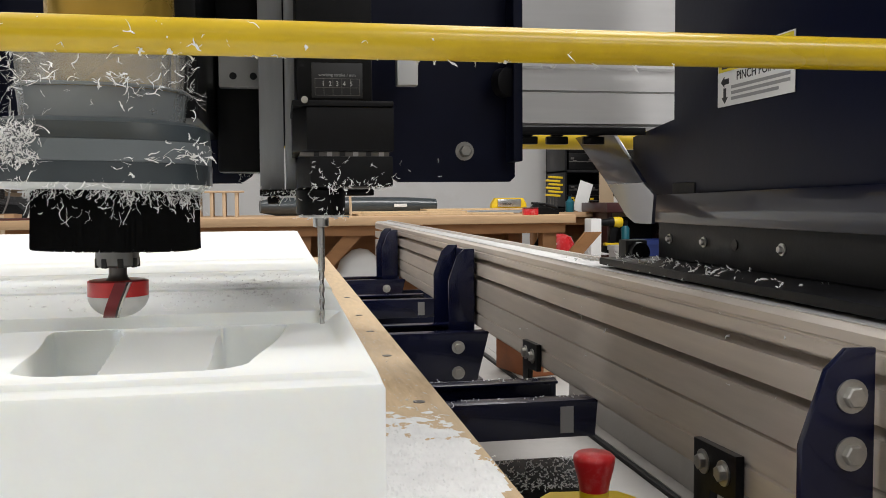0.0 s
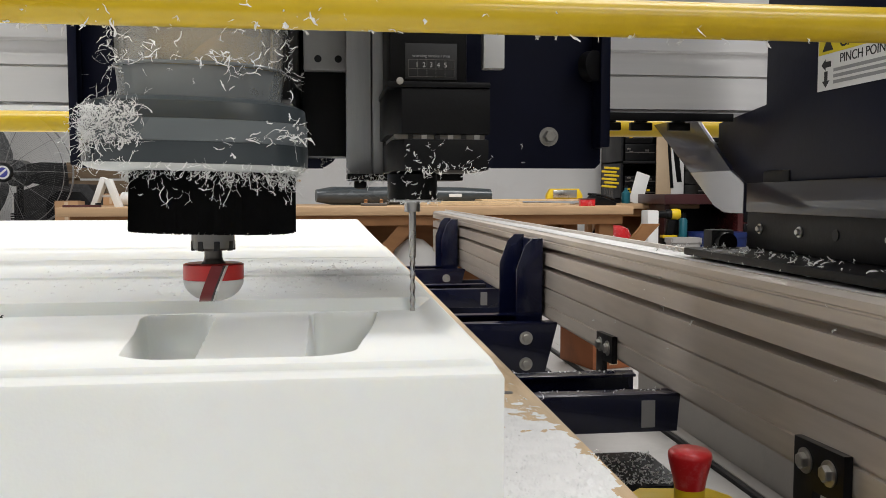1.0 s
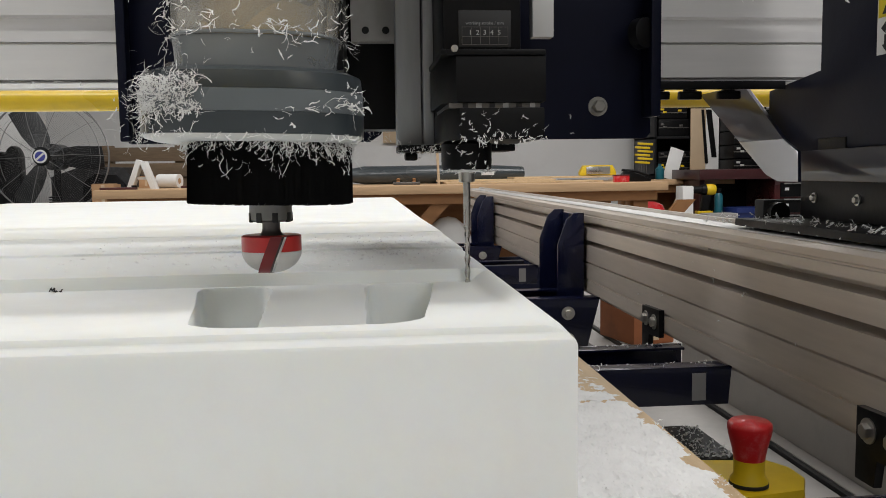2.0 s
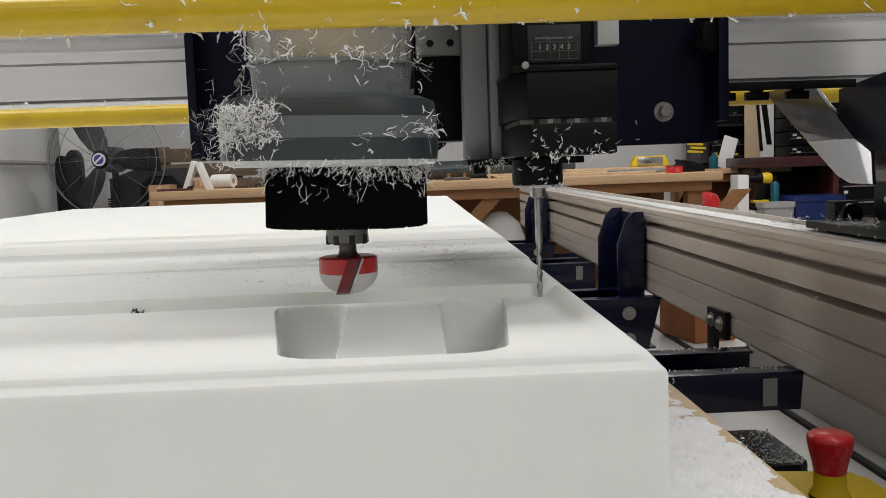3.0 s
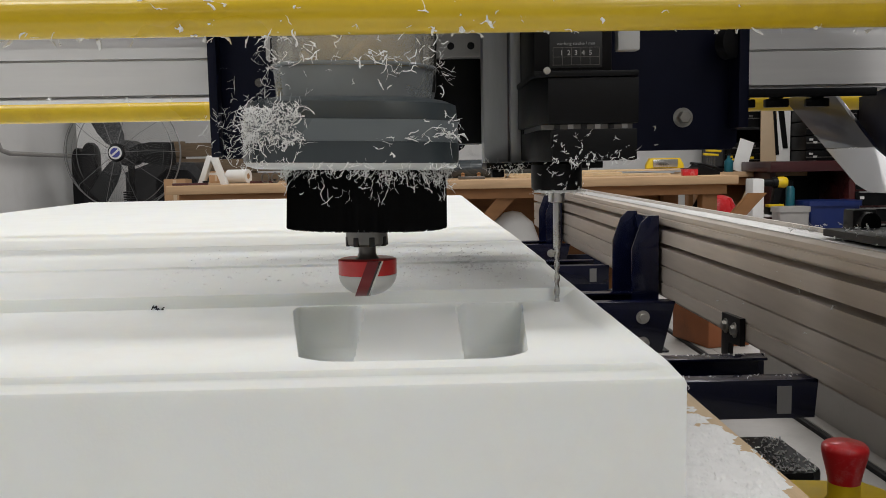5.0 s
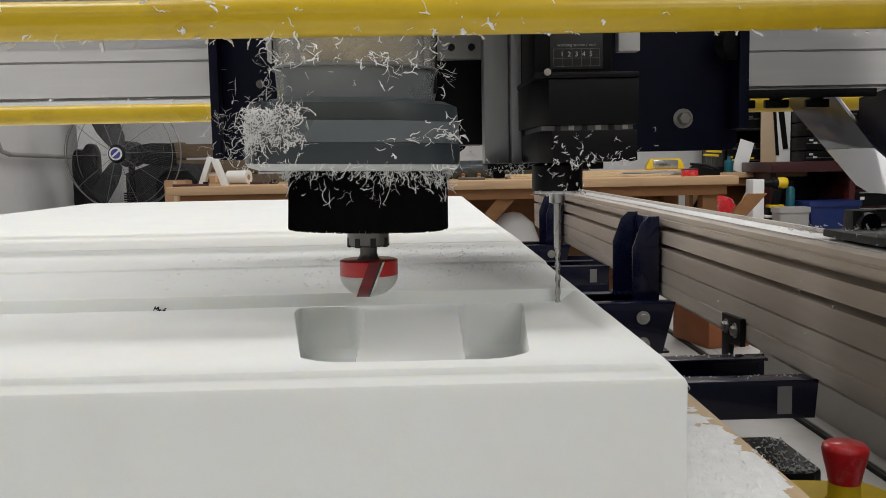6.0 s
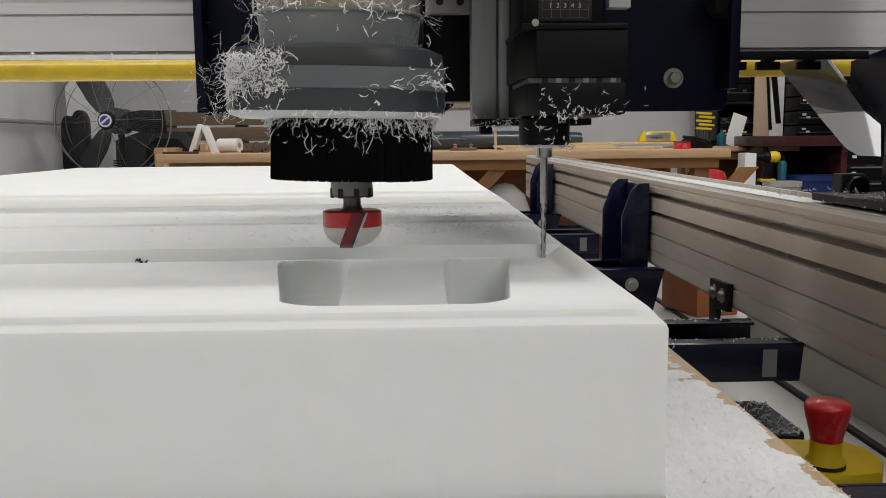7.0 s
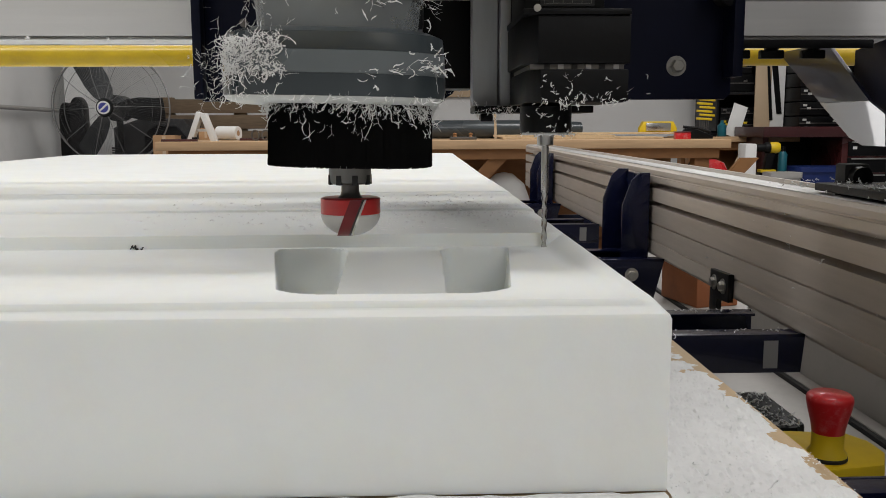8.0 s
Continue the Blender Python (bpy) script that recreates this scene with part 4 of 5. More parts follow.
carriage_bits = shavings("carriage_shavings", [(in_plane(-0.366, -0.33, 0.528, 0.112, 0.165), 42, 0.008, 0.020), (in_plane(-0.345, -0.24, 0.547, 0.125, 0.225), 24, 0.007, 0.022), (in_plane(-0.36, -0.25, 0.547, 0.114, 0.12), 26, 0.006, 0.016),
                               (in_plane(0.08, 0.14, 0.548, 0.122, 0.14), 5, 0.006, 0.013), (in_plane(-0.1, -0.07, 0.546, 0.115, 0.14), 16, 0.006, 0.014)], "white foam shavings on the navy plate", 14, 0.00034)
drill_unit_bits = shavings("drill_unit_shavings", [(in_plane(-0.04, 0.024, 0.1985, 0.096 + UP, 0.114 + UP), 20, 0.004, 0.01), (in_plane(-0.048, 0.026, 0.1995, 0.0935 + UP, 0.097 + UP), 44, 0.003, 0.009), (in_plane(-0.046, -0.013, 0.214, 0.072 + UP, 0.09 + UP), 16, 0.003, 0.008),
                                 (in_plane(-0.078, -0.045, 0.299, 0.087 + UP, 0.094 + UP), 36, 0.004, 0.011), (lambda r: ((-0.03 + 0.0185 * math.cos(q := r.uniform(3.2, 6.2)), 0.235 + 0.0185 * math.sin(q), 0.0715 + UP), (math.cos(q), math.sin(q), -0.6)), 26, 0.003, 0.007)],
         "white foam shavings on the drilling unit", 15, 0.00034)
bar_bits = shavings("bar_shavings", [(lambda r: ((r.choice((r.uniform(-0.36, 0.12), r.uniform(-0.26, -0.08))), 0.0235, r.uniform(0.1755, 0.188)), (r.gauss(0, 1), -0.3, r.gauss(0, 0.8))), 80, 0.005, 0.014),
                          (lambda r: ((r.uniform(-0.42, 0.2), 0.03 + r.gauss(0, 0.003), 0.1735), (r.gauss(0, 1), 0, -0.25)), 60, 0.003, 0.008)], "pale foam shavings on the yellow bar", 16, 0.00052)
beam_bits = shavings("beam_shavings", [(lambda r: ((r.uniform(-0.62, -0.37), BYF - 0.001, 0.189), (r.gauss(0, 1), -0.3, r.gauss(0, 0.5))), 12, 0.006, 0.014)], "white foam shavings on the beam", 17, 0.0006)
shavings("rail_shavings", [(lambda r: ((0.3438, r.uniform(0.15, 1.1), r.uniform(-0.15, 0.0)), (0, r.gauss(0, 1), r.gauss(0, 1))), 46, 0.004, 0.012),
                           (lambda r: ((r.uniform(0.353, 0.392), r.uniform(0.2, 0.75), 0.0153), (r.gauss(0, 1), r.gauss(0, 1), 0.05)), 60, 0.003, 0.01),
                           (lambda r: ((r.uniform(0.355, 0.42), r.uniform(0.2, 0.66), 0.0248), (r.gauss(0, 1), r.gauss(0, 1), 0.05)), 90, 0.004, 0.014)], "white foam shavings on the rail", 18, 0.0006)
shavings("channel_shavings", [(lambda r: ((r.uniform(0.12, 0.34), 0.605 + r.choice((0.014, 0.135)), -0.1595), (r.gauss(0, 1), r.gauss(0, 0.5), 0.05)), 60, 0.002, 0.007)], "white foam chips on the navy channel", 19, 0.0006)

# seat the assemblies at their heights
shift(-0.001, 0, 0.004, sp, shoe, shoe_bits, strand_bits, brush_bits, chamber_bits)
lean = Matrix.Translation((SX, SY, 0.065)) @ pose(0, 0, 0, 0, 1.2, 0) @ Matrix.Translation((-SX, -SY, -0.065))
for o in (shoe, shoe_bits, strand_bits, brush_bits, chamber_bits):
    o.matrix_basis = lean @ o.matrix_basis
shift(-0.0035, 0, 0.005, car, carriage_bits)
for o in (du, drill_unit_bits):
    o.matrix_basis = Matrix.Translation((-0.132, -0.44, 0.10)) @ Matrix.Scale(1.1, 4) @ Matrix.Translation((0.1315, 0.44, -0.0985)) @ o.matrix_basis
shift(0, 0, -0.0150, du, drill_unit_bits)
shift(0, 0, 0.009, gantry, beam_bits)
shift(0, 0, 0.0083, front, bar_bits)
shift(0, 0, 0.0165, *[o for o in scene.objects if o.name.startswith(("rear_guard_bar", "bar_clip"))])

# crumbs on the terraces of the block
rng, bm = random.Random(21), bmesh.new()
for _ in range(1700):
    x, y = rng.uniform(-0.42, -0.01), rng.choice((rng.gauss(0.51, 0.04), rng.uniform(0.32, 0.7)))
    if y < 0.33 or y > 0.72 or (x < -0.25 and rng.random() < 0.75):
        continue
    s = rng.uniform(0.0008, 0.0032)
    z = foam_top(x, y)
    q = [bm.verts.new((x + s * math.cos(a) * rng.uniform(0.6, 1.4), y + s * math.sin(a) * rng.uniform(0.6, 1.4), z)) for a in (0, 1.3, 2.5, 3.8, 5)]
    tp = bm.verts.new((x, y, z + s * rng.uniform(0.15, 0.55)))
    for a in range(5):
        bm.faces.new((q[a], q[(a + 1) % 5], tp))
solid("block_crumbs", bm, CHIP, "fine white crumbs on the foam block", "crumbs", kind="stuff", smooth=5)
rng, bm = random.Random(22), bmesh.new()
for _ in range(10):
    curl(bm, rng, (-0.366 + rng.gauss(0, 0.003), 0.306, foam_top(-0.366, 0.306) + 0.0005), (rng.gauss(0, 1), rng.gauss(0, 0.4), 0.3), 0.004, 0.0007)
solid("dark_debris", bm, RUBBER, "small dark scrap on the foam block", "debris", kind="stuff")

# ---- back of the workshop ----
def bench(x0, y0, x1, y1, deep, top, label, drop=0.05, legs=(0.02, 0.5, 0.98), brace=True):
    """A wooden bench whose front edge runs from one point to the other."""
    ang = math.degrees(math.atan2(y1 - y0, x1 - x0))
    ln = math.hypot(x1 - x0, y1 - y0)
    m = pose(x0, y0, 0, 0, 0, ang)
    b = thing("workbench", (x0, y0, FLOOR), label, "workbench")
    part("worktop", boxed((0, 0, top - drop), (ln, deep, top), 0.005, m), BENCHTOP, b, "pale thick wooden worktop")
    part("apron", boxed((0.06, 0.05, top - drop - 0.06), (ln - 0.05, 0.08, top - drop - 0.001), 0.003, m), BENCHDARK, b, "brown wooden apron")
    part("back_panel", boxed((0.06, deep - 0.12, FLOOR + 0.1), (ln - 0.05, deep - 0.09, top - drop - 0.001), 0.003, m), BENCHDARK, b, "brown plywood panel")
    part("shelf", boxed((0.06, 0.09, FLOOR + 0.22), (ln - 0.40, deep - 0.13, FLOOR + 0.25), 0.003, m), BENCHDARK, b)
    for k in legs:
        for yy in (0.09, deep - 0.22):
            part("leg", boxed((k * (ln - 0.15) + 0.03, yy, FLOOR), (k * (ln - 0.15) + 0.12, yy + 0.09, top - drop - 0.001), 0.004, m), BENCHDARK, b)
        if brace:
            q = k * (ln - 0.15) + 0.12
            part("brace", prism(bmesh.new(), [(q, -0.42), (q + 0.3, top - drop - 0.061), (q + 0.19, top - drop - 0.061), (q, -0.32)], "y", 0.0, 0.03), BENCHDARK, b).data.transform(m @ Matrix.Translation((0, 0.085, 0)))
    return m


BT0 = 0.005
bm0 = bench(-1.57, 4.52, 1.72, 4.62, 1.05, BT0, "long pale wooden workbench with loose tools")
bench(1.9, 6.0, 2.75, 6.02, 0.5, 0.0, "wooden side bench against the back wall", 0.04, (0.02, 0.98), False)


def on_bench(u, v):
    p = bm0 @ Vector((u, v, 0))
    return p.x, p.y


# pedestal fan
FX, FY, FZ = -2.09, 5.4, 0.210
fan = thing("pedestal_fan", (FX, FY, FLOOR), "large grey pedestal fan in a round wire cage", "fan")
fm = Matrix.Translation((FX, FY, FZ)) @ pose(0, 0, 0, 90, 0, -2)
cage = bmesh.new()
for zz, rr, w in ((0.0, 0.378, 0.0045), (0.09, 0.352, 0.0025), (-0.1, 0.352, 0.0025)):
    ring = [Vector((rr * math.cos(2 * math.pi * k / 56), rr * math.sin(2 * math.pi * k / 56), zz)) for k in range(57)]
    tube(cage, [fm @ p for p in ring], w, 6)
part("cage_rim", cage, WIRE, fan, "round steel cage rim")
bm = bmesh.new()
for k in range(150):
    a = 2 * math.pi * k / 150
    pts = [Vector((r * math.cos(a + 0.25 * (0.378 - r)), r * math.sin(a + 0.25 * (0.378 - r)), z)) for r, z in ((0.06, 0.13), (0.2, 0.12), (0.33, 0.08), (0.378, 0.0))]
    tube(bm, [fm @ p for p in pts], 0.0022 if k % 15 == 0 else 0.0004, 4)
for r, z in ((0.14, 0.126), (0.3, 0.098)):
    tube(bm, [fm @ Vector((r * math.cos(2 * math.pi * k / 40), r * math.sin(2 * math.pi * k / 40), z)) for k in range(41)], 0.0006, 4)
part("wire_mesh", bm, WIRE, fan, "thin curved cage wires", kind="stuff")
for k in range(3):
    bm, a0 = bmesh.new(), math.radians(118 + 120 * k)
    rows = []
    for r in (0.05, 0.12, 0.2, 0.28, 0.35):
        w = 0.15
        row = []
        for s in (-0.5, -0.17, 0.17, 0.5):
            a = a0 + s * min(1.0, w / max(r, 0.08))
            row.append(Vector((r * math.cos(a), r * math.sin(a), 0.03 * s * 2 + 0.012 * (1 - 4 * s * s))))
        rows.append(row)
    top = [[bm.verts.new(fm @ p) for p in row] for row in rows]
    bot = [[bm.verts.new(fm @ (p + Vector((0, 0, -0.003)))) for p in row] for row in rows]
    for i in range(4):
        for j in range(3):
            bm.faces.new((top[i][j], top[i + 1][j], top[i + 1][j + 1], top[i][j + 1]))
            bm.faces.new((bot[i][j + 1], bot[i + 1][j + 1], bot[i + 1][j], bot[i][j]))
    for i in range(4):
        bm.faces.new((top[i][0], bot[i][0], bot[i + 1][0], top[i + 1][0]))
        bm.faces.new((top[i][3], top[i + 1][3], bot[i + 1][3], bot[i][3]))
    bm.faces.new([*top[4], *bot[4][::-1]])
    part("blade", bm, FANGREY, fan, "dark grey fan blade")
part("hub", lathe(bmesh.new(), [(0, 0.10), (0.055, 0.10), (0.06, 0.11), (0.05, 0.135), (0, 0.135)], n=28, m=fm), FANGREY, fan)
badge = part("badge", lathe(bmesh.new(), [(0.0, 0.1352), (0.042, 0.1352), (0.042, 0.139), (0.0, 0.139)], n=28, m=fm), WHITE, fan, "round white badge with a blue mark")
bm = lathe(bmesh.new(), [(0.0, 0.1392), (0.031, 0.1392), (0.031, 0.1402), (0, 0.1402)], n=24, m=fm)
part("badge_mark", bm, LABELBLUE, badge)
part("badge_stripe", boxed((-0.03, -0.006, 0.1404), (0.03, 0.006, 0.1410), 0.002, fm @ pose(0, 0, 0, 0, 0, 40)), WHITE, badge)
part("motor", lathe(bmesh.new(), [(0, -0.22), (0.07, -0.22), (0.085, -0.2), (0.085, -0.06), (0.04, -0.04), (0.02, 0.1), (0, 0.1)], n=28, m=fm), FANGREY, fan)
part("pole", tube(bmesh.new(), [(FX, FY + 0.15, FLOOR + 0.04), (FX, FY + 0.15, FZ - 0.05)], 0.022, 16), BLACKMETAL, fan)
bm = bmesh.new()
for k in range(9):
    lathe(bm, [(0.02, -0.006), (0.045, -0.006), (0.045, 0.003), (0.02, 0.003)], (FX, FY + 0.1, -0.05 - 0.016 * k), 20)
part("spring", bm, BLACKMETAL, fan, "ribbed black collar")
part("base", lathe(bmesh.new(), [(0.34, 0), (0.34, 0.015), (0.3, 0.035), (0.03, 0.05), (0, 0.05)], (FX, FY + 0.15, FLOOR), 32), BLACKMETAL, fan)

dk = thing("belt_guard", (-2.4, 5.6, FLOOR), "tall black rounded belt guards beside the fan", "machine guard")


def arch(cx, half, top):
    """An upright slab with a round head."""
    return [(cx - half, FLOOR), (cx + half, FLOOR)] + [(cx + half * math.cos(math.pi * k / 12), top - 0.09 + 0.09 * math.sin(math.pi * k / 12)) for k in range(13)]


part("shell", prism(bmesh.new(), arch(-2.44, 0.04, 0.25), "y", 5.52, 5.64, 0.008), BLACK, dk)
part("rim", prism(bmesh.new(), arch(-2.345, 0.05, 0.285), "y", 5.47, 5.58, 0.02), BLACKMETAL, dk)
part("web", boxed((-2.42, 5.54, FLOOR), (-2.36, 5.60, 0.15), 0.004), GREYSTEEL, dk)

structure("conduit", tube(bmesh.new(), [(-2.72, 5.0, 0.6), (-2.72, 5.0, 0.3), (-2.715, 5.04, 0.235), (-2.70, 5.12, 0.215), (-2.70, 6.2, 0.205)], 0.015, 12), GREYSTEEL, "grey metal conduit on the wall", "conduit")
structure("column", boxed((-2.62, 6.0, FLOOR), (-2.4, 6.3, CEIL), 0.004), WALL, "white boxed wall column", "column")

mc = thing("shop_machine", (-1.93, 5.9, FLOOR), "dark grey machine cabinet behind the fan", "machine")
part("cabinet", prism(bmesh.new(), [(-2.2, FLOOR), (-1.66, FLOOR), (-1.66, 0.07), (-1.72, 0.14), (-2.0, 0.15), (-2.2, 0.08)], "y", 5.74, 6.06, 0.012), DUSTY, mc)
part("cover", prism(bmesh.new(), [(-1.98, -0.2), (-1.72, -0.2), (-1.70, 0.02), (-1.76, 0.09), (-1.9, 0.1), (-1.98, 0.04)], "y", 5.70, 5.7395, 0.01), BLACKMETAL, mc, "black rounded cover")

# pallet crate and boxes behind the bench
cr = thing("pallet_crate", (-1.5, 6.1, FLOOR), "weathered wooden pallet crate behind the bench", "crate")
for k in range(9):
    z = -0.735 + 0.115 * k
    part("board", boxed((-2.0, 6.1 + 0.004 * (k % 2), z), (-0.95, 6.125 + 0.004 * (k % 2), z + 0.1), 0.004), PALLET, cr)
for xx in (-1.98, -1.45, -1.0):
    part("post", boxed((xx, 6.131, FLOOR), (xx + 0.09, 6.2, 0.3), 0.004), PALLET, cr)


def carton(x0, y0, x1, y1, z0, z1, mat_=None, label="plain brown cardboard box with folded flaps"):
    c = thing("carton", ((x0 + x1) / 2, (y0 + y1) / 2, z0), label, "box", "cartons")
    part("body", boxed((x0, y0, z0), (x1, y1, z1), 0.003), mat_ or CARD, c)
    part("flap", boxed((x0 + 0.002, y0 + 0.002, z1 + 0.0005), (x1 - 0.002, (y0 + y1) / 2 - 0.001, z1 + 0.004), 0.001), mat_ or CARD, c)
    part("tape", boxed((x0 + 0.42 * (x1 - x0), y0 - 0.001, z0 + 0.01), (x0 + 0.58 * (x1 - x0), y0 - 0.0002, z1 - 0.002)), TANBOARD, c)
    return c


carton(-1.80, 5.28, -1.66, 5.44, FLOOR, 0.03)
carton(-0.98, 5.2, -0.70, 5.42, BT0 + 0.0005, 0.155)
carton(-1.5, 5.25, -1.41, 5.35, BT0 + 0.0005, 0.075)

# folded card stand, white jug, red tools, scissors
ux = on_bench(0.22, 0.2)
st = thing("card_stand", (*ux, BT0), "white folded card stand on the bench", "stand")
for s in (-1, 1):
    part("panel", boxed((-0.03, -0.04, 0), (0.0, 0.04, 0.17), 0.002, Matrix.Translation((ux[0] + 0.068 * s + 0.022, ux[1], BT0)) @ pose(0, 0, 0, 0, -s * 20, 0)), PAPER, st)
part("crossbar", boxed((-0.03, -0.005, 0.055), (0.04, 0.005, 0.07), 0.001, Matrix.Translation((ux[0], ux[1], BT0))), PAPER, st)
ux = on_bench(0.33, 0.45)
jug = thing("paper_roll", (*ux, BT0), "white paper roll lying on the bench", "roll")
part("roll", lathe(bmesh.new(), [(0.018, -0.07), (0.042, -0.07), (0.042, 0.07), (0.018, 0.07), (0.018, -0.07)], n=24, m=Matrix.Translation((ux[0], ux[1], BT0 + 0.0425)) @ pose(0, 0, 0, 0, 90, -20)), PAPER, jug)
part("core", lathe(bmesh.new(), [(0.0, -0.068), (0.0178, -0.068), (0.0178, 0.068), (0.0, 0.068)], n=16, m=Matrix.Translation((ux[0], ux[1], BT0 + 0.0425)) @ pose(0, 0, 0, 0, 90, -20)), CARD, jug)
for u, v, ln, an in ((0.12, 0.08, 0.2, 5), (0.5, 0.3, 0.16, -10)):
    ux = on_bench(u, v)
    tl = thing("red_clamp", (*ux, BT0), "red steel bar clamp lying on the bench", "clamp", "bar clamps")
    mm = Matrix.Translation((ux[0], ux[1], BT0)) @ pose(0, 0, 0, 0, 0, an)
    part("bar", boxed((-ln / 2, -0.012, 0), (ln / 2, 0.012, 0.014), 0.002, mm), REDPAINT, tl)
    part("jaw", boxed((ln / 2 - 0.03, -0.014, 0.0142), (ln / 2, 0.014, 0.024), 0.002, mm), BLACK, tl)
ux = on_bench(0.55, 0.26)
sc = thing("scissors", (*ux, BT0), "small scissors with dark handles", "scissors")
for s in (-1, 1):
    mm = Matrix.Translation((ux[0] + 0.03 * s, ux[1], BT0 + 0.032)) @ pose(0, 0, 0, 90)
    part("handle", tube(bmesh.new(), [mm @ Vector((0.022 * math.cos(2 * math.pi * k / 16), 0.028 * math.sin(2 * math.pi * k / 16), 0)) for k in range(17)], 0.005, 6), DARKSTEEL, sc)
    part("blade", boxed((-0.005, 0.0, 0), (0.005, 0.09, 0.004), 0.001, Matrix.Translation((ux[0] + 0.012 * s, ux[1], BT0 + 0.004 * (s + 1)))), STEEL, sc)
ux = on_bench(0.78, 0.4)
tub = thing("plastic_tub", (*ux, BT0), "white plastic tub with a dark printed band", "tub")
part("body", lathe(bmesh.new(), [(0.05, 0), (0.056, 0.005), (0.06, 0.14), (0.055, 0.14), (0.05, 0.01), (0, 0.01)], (ux[0], ux[1], BT0), 28), WHITE, tub)
part("band", lathe(bmesh.new(), [(0.0585, 0.02), (0.0595, 0.055), (0.061, 0.055), (0.060, 0.02)], (ux[0], ux[1], BT0), 28), BLACK, tub)
ux = on_bench(1.15, 0.55)
sf = thing("wooden_rack", (*ux, BT0), "small pale wooden rack on the bench", "rack")
for k in range(4):
    part("slat", boxed((ux[0] - 0.12 + 0.075 * k, ux[1], BT0), (ux[0] - 0.1 + 0.075 * k, ux[1] + 0.14, BT0 + 0.15), 0.002), TANBOARD, sf)
part("board", boxed((ux[0] - 0.13, ux[1] - 0.01, BT0 + 0.1502), (ux[0] + 0.16, ux[1] + 0.15, BT0 + 0.162), 0.002), TANBOARD, sf)

# mid bench: black roll, stick, thin sheets, plane
ux = on_bench(2.05, 0.75)
rl = thing("fabric_roll", (*ux, BT0), "long dark grey fabric roll on the bench", "roll")
part("roll", lathe(bmesh.new(), [(0, -0.6), (0.04, -0.6), (0.058, -0.5), (0.06, 0.1), (0.056, 0.4), (0.045, 0.6), (0, 0.6)], n=24, m=Matrix.Translation((ux[0] - 0.05, ux[1], BT0 + 0.06)) @ pose(0, 0, 0, 0, 90, 12)), SHOED, rl)
part("tag", boxed((-0.045, -0.003, 0), (0.045, 0, 0.022), 0.001, Matrix.Translation((ux[0] + 0.28, ux[1] - 0.012, BT0 + 0.05)) @ pose(0, 0, 0, 0, 0, 12)), PAPER, rl, "small white tag")
ux = on_bench(1.95, 0.3)
solid("dowel", tube(bmesh.new(), [(ux[0], ux[1], BT0), (ux[0] - 0.012, ux[1] + 0.02, 0.4)], 0.008, 10), TANBOARD, "thin pale wooden dowel standing on the bench", "dowel")
for k, (u, v, w, d, an) in enumerate(((2.5, 0.6, 1.0, 0.5, 2), (2.35, 0.62, 0.75, 0.4, -4), (2.85, 0.78, 0.75, 0.3, 5))):
    ux = on_bench(u, v)
    solid("plywood_offcut", boxed((-w / 2, -d / 2, 0), (w / 2, d / 2, 0.0115), 0.001, Matrix.Translation((ux[0], ux[1], BT0 + 0.0005 + 0.012 * k)) @ pose(0, 0, 0, 0, 0, an)), PLY, "thin pale plywood offcut lying on the bench", "plywood", "plywood offcuts")
ux = on_bench(1.75, 0.25)
pl = thing("hand_plane", (*ux, BT0), "small brown hand plane on the bench", "hand tool")
part("sole", boxed((ux[0] - 0.08, ux[1], BT0), (ux[0] + 0.08, ux[1] + 0.05, BT0 + 0.018), 0.003), DARKSTEEL, pl)
for dx in (-0.05, 0.045):
    part("knob", lathe(bmesh.new(), [(0.012, 0.018), (0.009, 0.026), (0.014, 0.036), (0, 0.043)], (ux[0] + dx, ux[1] + 0.025, BT0), 14), BENCHDARK, pl)

# spirit level, red tape box, staple gun
lv = thing("yellow_case", (1.5, 5.4, BT0 + 0.037), "yellow rimmed clear case with silver parts", "tool case")
part("shell", prism(bmesh.new(), [(-0.125, 0.0), (0.125, 0.0), (0.125, 0.025), (0.1, 0.07), (-0.1, 0.07), (-0.125, 0.025)], "y", -0.03, 0.03, 0.008), YPLASTIC, lv).data.transform(Matrix.Translation((1.5, 5.4, BT0 + 0.0365)))
part("window", boxed((1.415, 5.36, BT0 + 0.045), (1.58, 5.3695, BT0 + 0.098), 0.003), STEEL, lv, "bright silver insert")
rb = thing("tape_box", (1.46, 4.68, BT0), "small red box on the bench", "box")
part("body", boxed((1.41, 4.68, BT0), (1.50, 4.73, BT0 + 0.04), 0.004), REDBTN, rb)
part("lid", boxed((1.408, 4.678, BT0 + 0.0402), (1.502, 4.732, BT0 + 0.046), 0.003), REDPAINT, rb)
gl = thing("staple_gun", (1.6, 4.85, BT0), "black staple gun lying on the bench", "hand tool")
part("body", prism(bmesh.new(), [(1.5, BT0), (1.69, BT0), (1.69, BT0 + 0.018), (1.59, BT0 + 0.055), (1.53, BT0 + 0.068), (1.5, BT0 + 0.04)], "y", 4.85, 4.89, 0.005), BLACK, gl)
part("handle", tube(bmesh.new(), [(1.51, 4.87, BT0 + 0.072), (1.6, 4.87, BT0 + 0.064), (1.68, 4.87, BT0 + 0.04)], 0.008, 8), BLACKMETAL, gl)

# hex keys, leaning sheet, bottle
hx = thing("hex_key_set", (2.05, 6.05, 0.0), "set of yellow handled hex keys in a stand", "hand tool")
part("stand", boxed((1.98, 6.03, 0.0005), (2.12, 6.11, 0.03), 0.004), BLACK, hx)
